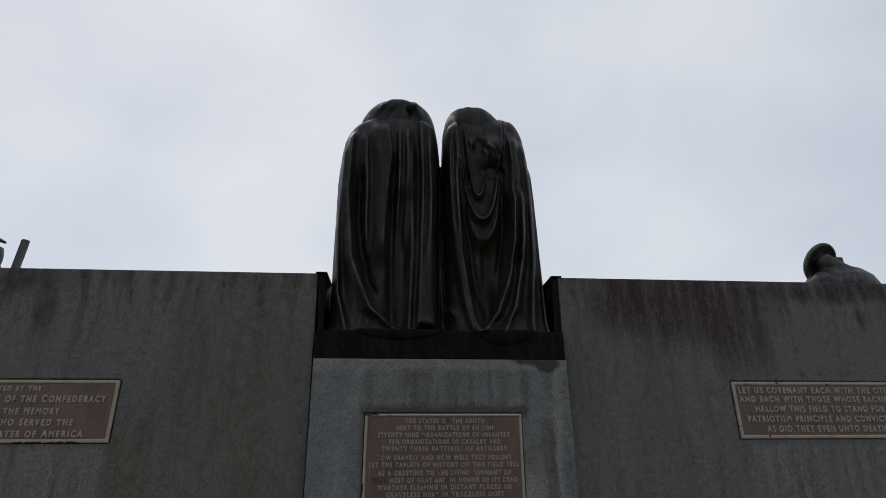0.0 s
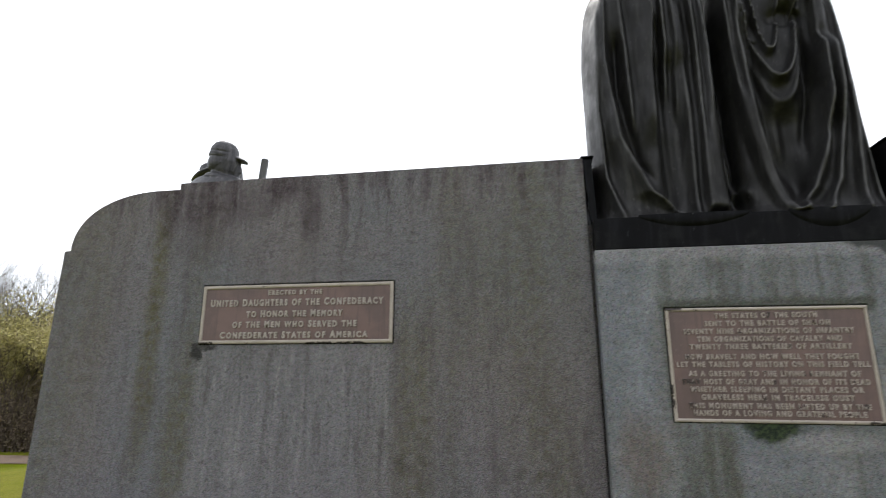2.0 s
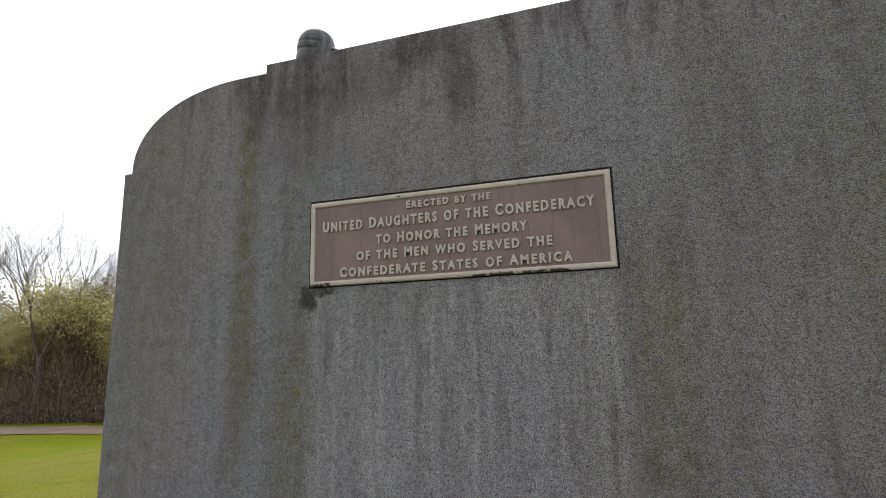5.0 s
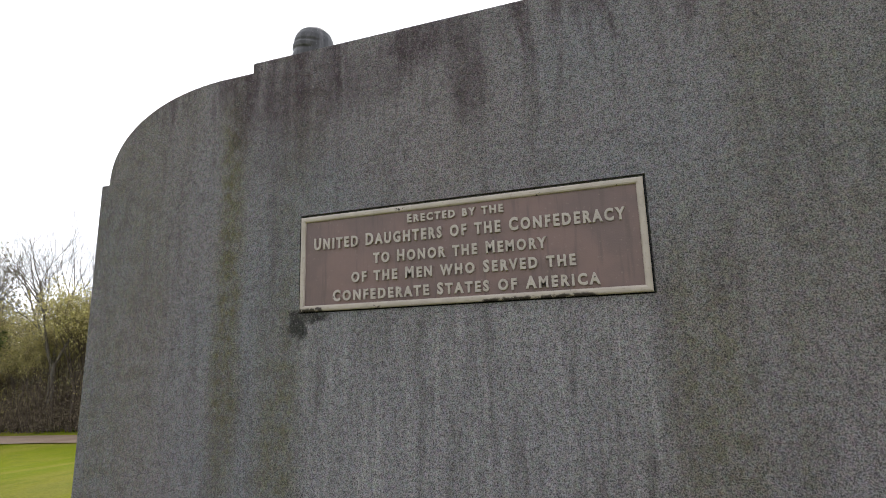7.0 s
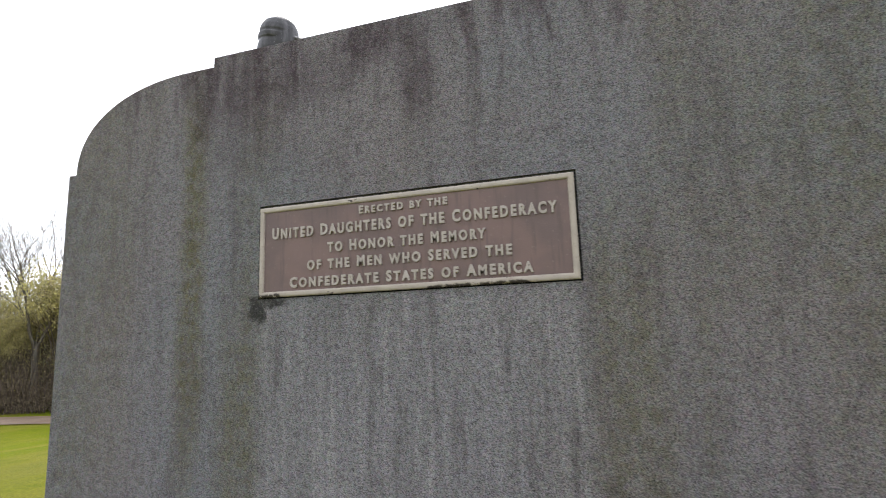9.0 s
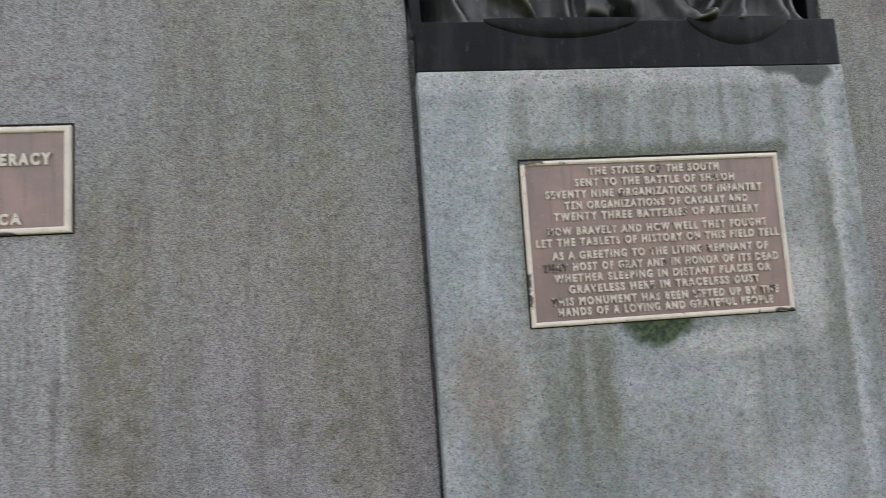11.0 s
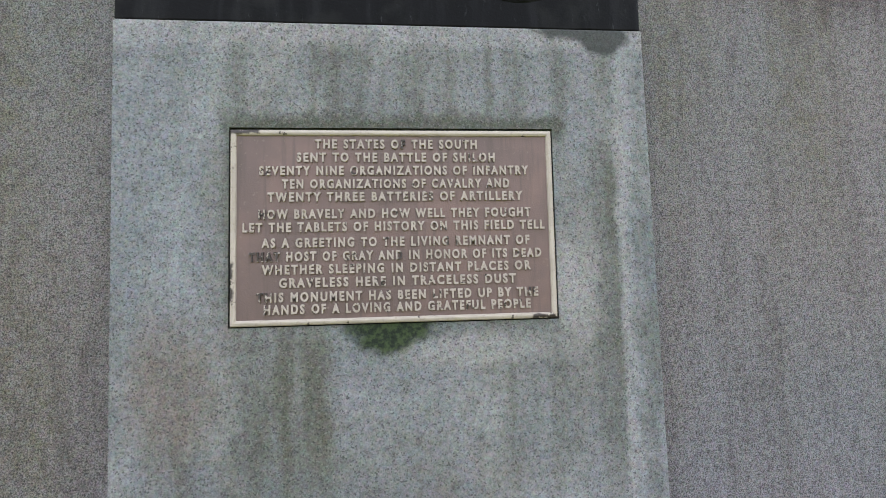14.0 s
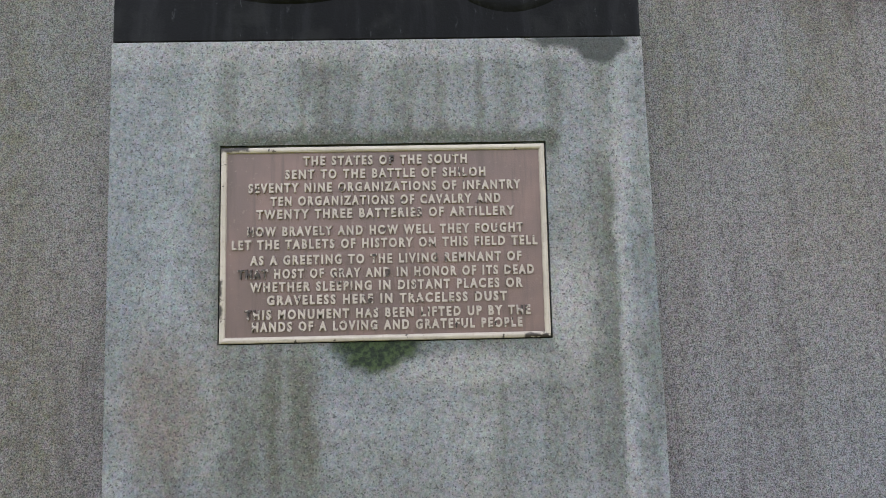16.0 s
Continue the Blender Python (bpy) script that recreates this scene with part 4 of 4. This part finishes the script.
def tablet(label, x0, x1, z0, z1, wall_y, rows, cap, material, small_caps, border=0.033):
    ob = new("plaque")
    ob.location = ((x0 + x1) / 2, wall_y + 0.011, z0)
    tagged(ob, label, "plaque", "cast plaques on the wall")
    w, h = (x1 - x0) / 2, z1 - z0
    # the dark rim stands in the seat's gap and deepens its shadow line
    part("backing_plate", box(-w - 0.006, w + 0.006, -0.008, 0.004, -0.006, h + 0.006, 0.002), BRONZE, ob, "dark bronze plate, its rim darkening the shadow gap")
    part("panel", box(-w + border * 0.6, w - border * 0.6, -0.017, -0.0085, border * 0.6, h - border * 0.6), TABLET, ob, "mauve-brown painted panel")
    bm = bmesh.new()
    ring = []
    for inset, y in ((0, -0.0082), (0, -0.021), (0.004, -0.026), (0.012, -0.0285), (border - 0.010, -0.0285), (border - 0.003, -0.025), (border, -0.0165)):
        ring.append([bm.verts.new((sx * (w - inset), y, inset if sz < 0 else h - inset)) for sx, sz in ((-1, -1), (1, -1), (1, 1), (-1, 1))])
    for a, b in zip(ring, ring[1:]):
        for k in range(4):
            bm.faces.new((a[k], a[(k + 1) % 4], b[(k + 1) % 4], b[k]))
    part("frame", bm, CREAM, ob, "cream-painted raised rim, chipped")
    count = 0
    for body, a, b, z, *own in rows:
        me = text_mesh(body, b - a, own[0] if own else cap, 0.03, small_caps)
        letters = split_letters(me)
        count += len(letters)
        if count > 300:
            # the last lines stay joined
            me.materials.append(material)
            t = tagged(new("lettering", me), "joined raised letters", kind="stuff")
            t.parent = ob
            t.location = ((a + b) / 2 - (x0 + x1) / 2, -0.0165, z - z0)
            continue
        for letter in letters:
            letter.materials.append(material)
            t = new("letter", letter)
            t.parent = ob
            t.location = ((a + b) / 2 - (x0 + x1) / 2, -0.0165, z - z0)
        bpy.data.meshes.remove(me)
    return ob


tablet("brown cast plaque with cream rim and a five-line dedication", -4.85, -2.973, 1.614, 2.161, 0.0, [
    ("Erected by the", -4.18, -3.649, 2.086, 0.048),
    ("United Daughters of the Confederacy", -4.758, -3.064, 1.995, 0.070),
    ("to Honor the Memory", -4.384, -3.442, 1.888),
    ("of the Men who Served the", -4.518, -3.308, 1.792),
    ("Confederate States of America", -4.634, -3.202, 1.694),
], 0.064, LETTER, True)
tablet("brown cast plaque with cream rim and a five-line pledge", 2.915, 4.79, 1.632, 2.172, 0.0, [
    ("LET US COVENANT EACH WITH THE OTHER", 2.975, 4.66, 2.089),
    ("AND EACH WITH THOSE WHOSE SACRIFICES", 2.969, 4.70, 2.002),
    ("HALLOW THIS FIELD TO STAND FOR", 3.115, 4.47, 1.910),
    ("PATRIOTISM PRINCIPLE AND CONVICTION", 3.02, 4.62, 1.816),
    ("AS DID THEY EVEN UNTO DEATH", 3.195, 4.43, 1.724),
], 0.062, LETTER, False)
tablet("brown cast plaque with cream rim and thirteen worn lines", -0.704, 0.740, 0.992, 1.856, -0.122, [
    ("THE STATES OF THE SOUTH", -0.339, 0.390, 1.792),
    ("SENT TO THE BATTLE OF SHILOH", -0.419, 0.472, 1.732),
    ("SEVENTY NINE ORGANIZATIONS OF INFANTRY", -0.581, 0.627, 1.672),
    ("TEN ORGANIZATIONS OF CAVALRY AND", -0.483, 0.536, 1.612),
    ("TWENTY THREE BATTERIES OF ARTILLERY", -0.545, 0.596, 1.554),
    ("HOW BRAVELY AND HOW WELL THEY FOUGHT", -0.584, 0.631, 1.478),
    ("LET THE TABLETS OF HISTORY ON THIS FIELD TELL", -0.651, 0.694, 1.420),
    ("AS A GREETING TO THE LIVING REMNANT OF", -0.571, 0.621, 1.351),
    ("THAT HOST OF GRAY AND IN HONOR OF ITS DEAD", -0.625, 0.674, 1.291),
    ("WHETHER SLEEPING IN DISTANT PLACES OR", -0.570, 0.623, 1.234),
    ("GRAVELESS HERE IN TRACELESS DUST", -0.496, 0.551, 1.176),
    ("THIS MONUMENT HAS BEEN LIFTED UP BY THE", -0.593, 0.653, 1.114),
    ("HAN" "DS OF A LOVING AND GRATEFUL PEOPLE", -0.561, 0.616, 1.061),
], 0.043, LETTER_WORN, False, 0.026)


# ---- the edge of the woods ----
def grow(rng, p, d, length, radius, level, out, tips):
    """One branch with its side branches, as tubes in out."""
    steps = 5 if level < 2 else 3
    pts, radii = [p], [radius]
    for i in range(steps):
        d = (d + Vector((rng.uniform(-1, 1), rng.uniform(-1, 1), rng.uniform(-0.4, 0.8))) * (0.10 + 0.05 * level)).normalized()
        p = p + d * (length / steps)
        pts.append(p)
        radii.append(radius * (1 - 0.62 * (i + 1) / steps))
    v, f = tube_data(pts, radii, 6 if level < 2 else 3)
    k = len(out[0])
    out[0].extend(v)
    out[1].extend(tuple(i + k for i in q) for q in f)
    if level == 4:
        tips.append(p)
        return
    count = (7, 6, 5, 5)[level]
    for i in range(count):
        u = 0.35 + 0.65 * (i + rng.random()) / count if level else 0.42 + 0.58 * (i + rng.random()) / count
        j = min(int(u * steps), steps - 1)
        q = pts[j].lerp(pts[j + 1], u * steps - j)
        side = Vector((rng.uniform(-1, 1), rng.uniform(-1, 1), rng.uniform(0.0, 0.5))).normalized()
        nd = (d * rng.uniform(0.7, 1.1) + side * rng.uniform(0.55, 0.85)).normalized()
        grow(rng, q, nd, length * rng.uniform(0.5, 0.68), radii[j] * 0.62, level + 1, out, tips)


def leaf_quads(rng, centres, per, spread, size):
    """Small bent leaf clumps scattered round the centres."""
    n = len(centres) * per
    c = np.repeat(np.array(centres), per, axis=0) + rng.normal(0, 1, (n, 3)) * np.array(spread)
    a = rng.normal(0, 1, (n, 3))
    a /= np.linalg.norm(a, axis=1)[:, None]
    b = np.cross(a, rng.normal(0, 1, (n, 3)))
    b /= np.linalg.norm(b, axis=1)[:, None]
    s = size * rng.uniform(0.5, 1.3, (n, 1))
    verts = np.stack([c - a * s, c - b * s * 0.55, c + a * s, c + b * s * 0.55], axis=1).reshape(-1, 3)
    faces = np.arange(n * 4).reshape(n, 4)
    return verts.tolist(), faces.tolist()


def tree(name, label, seed, height, trunk_radius, bark_mat, leaf_mat=None, per=0, spread=0.5, size=0.12, share=0.42, keep=0.55):
    rng = random.Random(seed)
    ob = new(name)
    tagged(ob, label, "tree", "trees at the edge of the lawn")
    v, f = tube_data([(0, 0, -0.3), (0.05, 0, height * 0.12), (rng.uniform(-0.2, 0.2), rng.uniform(-0.2, 0.2), height * 0.3)],
                     [trunk_radius * 1.25, trunk_radius, trunk_radius * 0.82], 9)
    part_trunk = mesh_object("trunk", v, f, bark_mat, ob, True)
    top = Vector(v[-1])
    out, tips = ([], []), []
    start = Vector((sum(p[0] for p in v[-9:]) / 9, sum(p[1] for p in v[-9:]) / 9, height * 0.27))
    for i in range(4):
        a = i * 1.57 + rng.uniform(0, 1)
        grow(rng, start, Vector((0.42 * math.cos(a), 0.42 * math.sin(a), 1)).normalized(), height * share, trunk_radius * 0.46, 0, out, tips)
    mesh_object("bough", out[0], out[1], bark_mat, ob)
    if leaf_mat:
        r = np.random.default_rng(seed)
        pick = [tuple(p) for p in tips if rng.random() < keep]
        v, f = leaf_quads(r, pick, per, (spread, spread, spread * 0.7), size)
        mesh_object("crown", v, f, leaf_mat, ob)
    return ob


bare = tree("bare_tree", "tall leafless grey tree at the edge of the woods", 3, 17.0, 0.26, PALE_BARK)
bare.location = at_bearing(53.9, 53)
for deg, r, s, turn in ((48.4, 57, 0.80, 120), (60.5, 54, 0.95, 210), (44.4, 58, 0.86, 300), (66, 55, 0.9, 40)):
    copy_thing(bare, Matrix.Translation(at_bearing(deg, r)) @ Matrix.Rotation(radians(turn), 4, "Z") @ Matrix.Scale(s, 4))
bud = tree("budding_tree", "slender tree in yellow-green spring bud", 8, 10.0, 0.12, BROWN_BARK, BUD_LEAF, 4, 0.34, 0.085)
bud.location = at_bearing(52.3, 52)
for i in range(30):
    deg = 38 + i * 1.05 + random.uniform(-0.5, 0.5)
    copy_thing(bud, Matrix.Translation(at_bearing(deg, random.uniform(50.5, 60))) @ Matrix.Rotation(random.uniform(0, 6), 4, "Z") @ Matrix.Scale(random.uniform(0.5, 1.1), 4))
green = tree("evergreen_tree", "dark evergreen tree with dense drooping foliage", 15, 8.5, 0.16, BROWN_BARK, EVERGREEN, 7, 0.38, 0.13, 0.36)
green.location = at_bearing(60.4, 50.5)
for deg, r, s in ((65, 52, 1.0), (70, 52, 1.1), (50.2, 66, 1.0), (43.5, 66, 1.0)):
    copy_thing(green, Matrix.Translation(at_bearing(deg, r)) @ Matrix.Rotation(deg, 4, "Z") @ Matrix.Scale(s, 4))


def build_growth(name, label, seed, count, low, high, near, material, clumps_each, size, deep=11.0, bare=0.05, leaves_each=7):
    """Undergrowth: many thin stems with small leaf clumps."""
    rng = random.Random(seed)
    verts, faces, clumps = [], [], []
    for i in range(count):
        deg, r = rng.uniform(34, 76), near + deep * rng.random() ** 1.4
        p = Vector(at_bearing(deg, r))
        h = rng.uniform(low, high) * max(0.3, 0.82 + 1.15 * noise.noise((deg * 0.33, r * 0.12, seed)))
        q = p + Vector((rng.uniform(-0.9, 0.9), rng.uniform(-0.9, 0.9), h))
        v, f = tube_data([p, p.lerp(q, 0.5) + Vector((rng.uniform(-0.2, 0.2), rng.uniform(-0.2, 0.2), 0)), q], [0.04, 0.028, 0.008], 3)
        k = len(verts)
        verts.extend(v)
        faces.extend(tuple(a + k for a in face) for face in f)
        for j in range(clumps_each):
            clumps.append(tuple(p.lerp(q, rng.uniform(bare, 1.0))))
    v, f = leaf_quads(np.random.default_rng(seed), clumps, leaves_each, (0.55, 0.55, 0.5), size)
    k, stems = len(verts), len(faces)
    verts.extend(v)
    faces.extend(tuple(a + k for a in face) for face in f)
    ob = mesh_object(name, verts, faces, material)
    ob.data.materials.append(BROWN_BARK)
    ob.data.polygons.foreach_set("material_index", [1] * stems + [0] * (len(faces) - stems))
    tagged(ob, label, "undergrowth", kind="stuff")


build_growth("undergrowth", "brown leafless undergrowth along the edge of the woods", 21, 2600, 1.2, 5.2, 50.5, THICKET, 5, 0.065, leaves_each=15)
build_growth("young_growth", "olive and yellow-green saplings in early leaf", 33, 700, 3.5, 9.0, 52.5, BUD_LEAF, 4, 0.06, bare=0.34, leaves_each=15)
build_growth("far_woods", "hazy grey-brown far woods behind the saplings", 47, 1300, 6.5, 11.5, 62.0, FAR_HAZE_LEAF, 13, 0.16, 9.0, leaves_each=12)
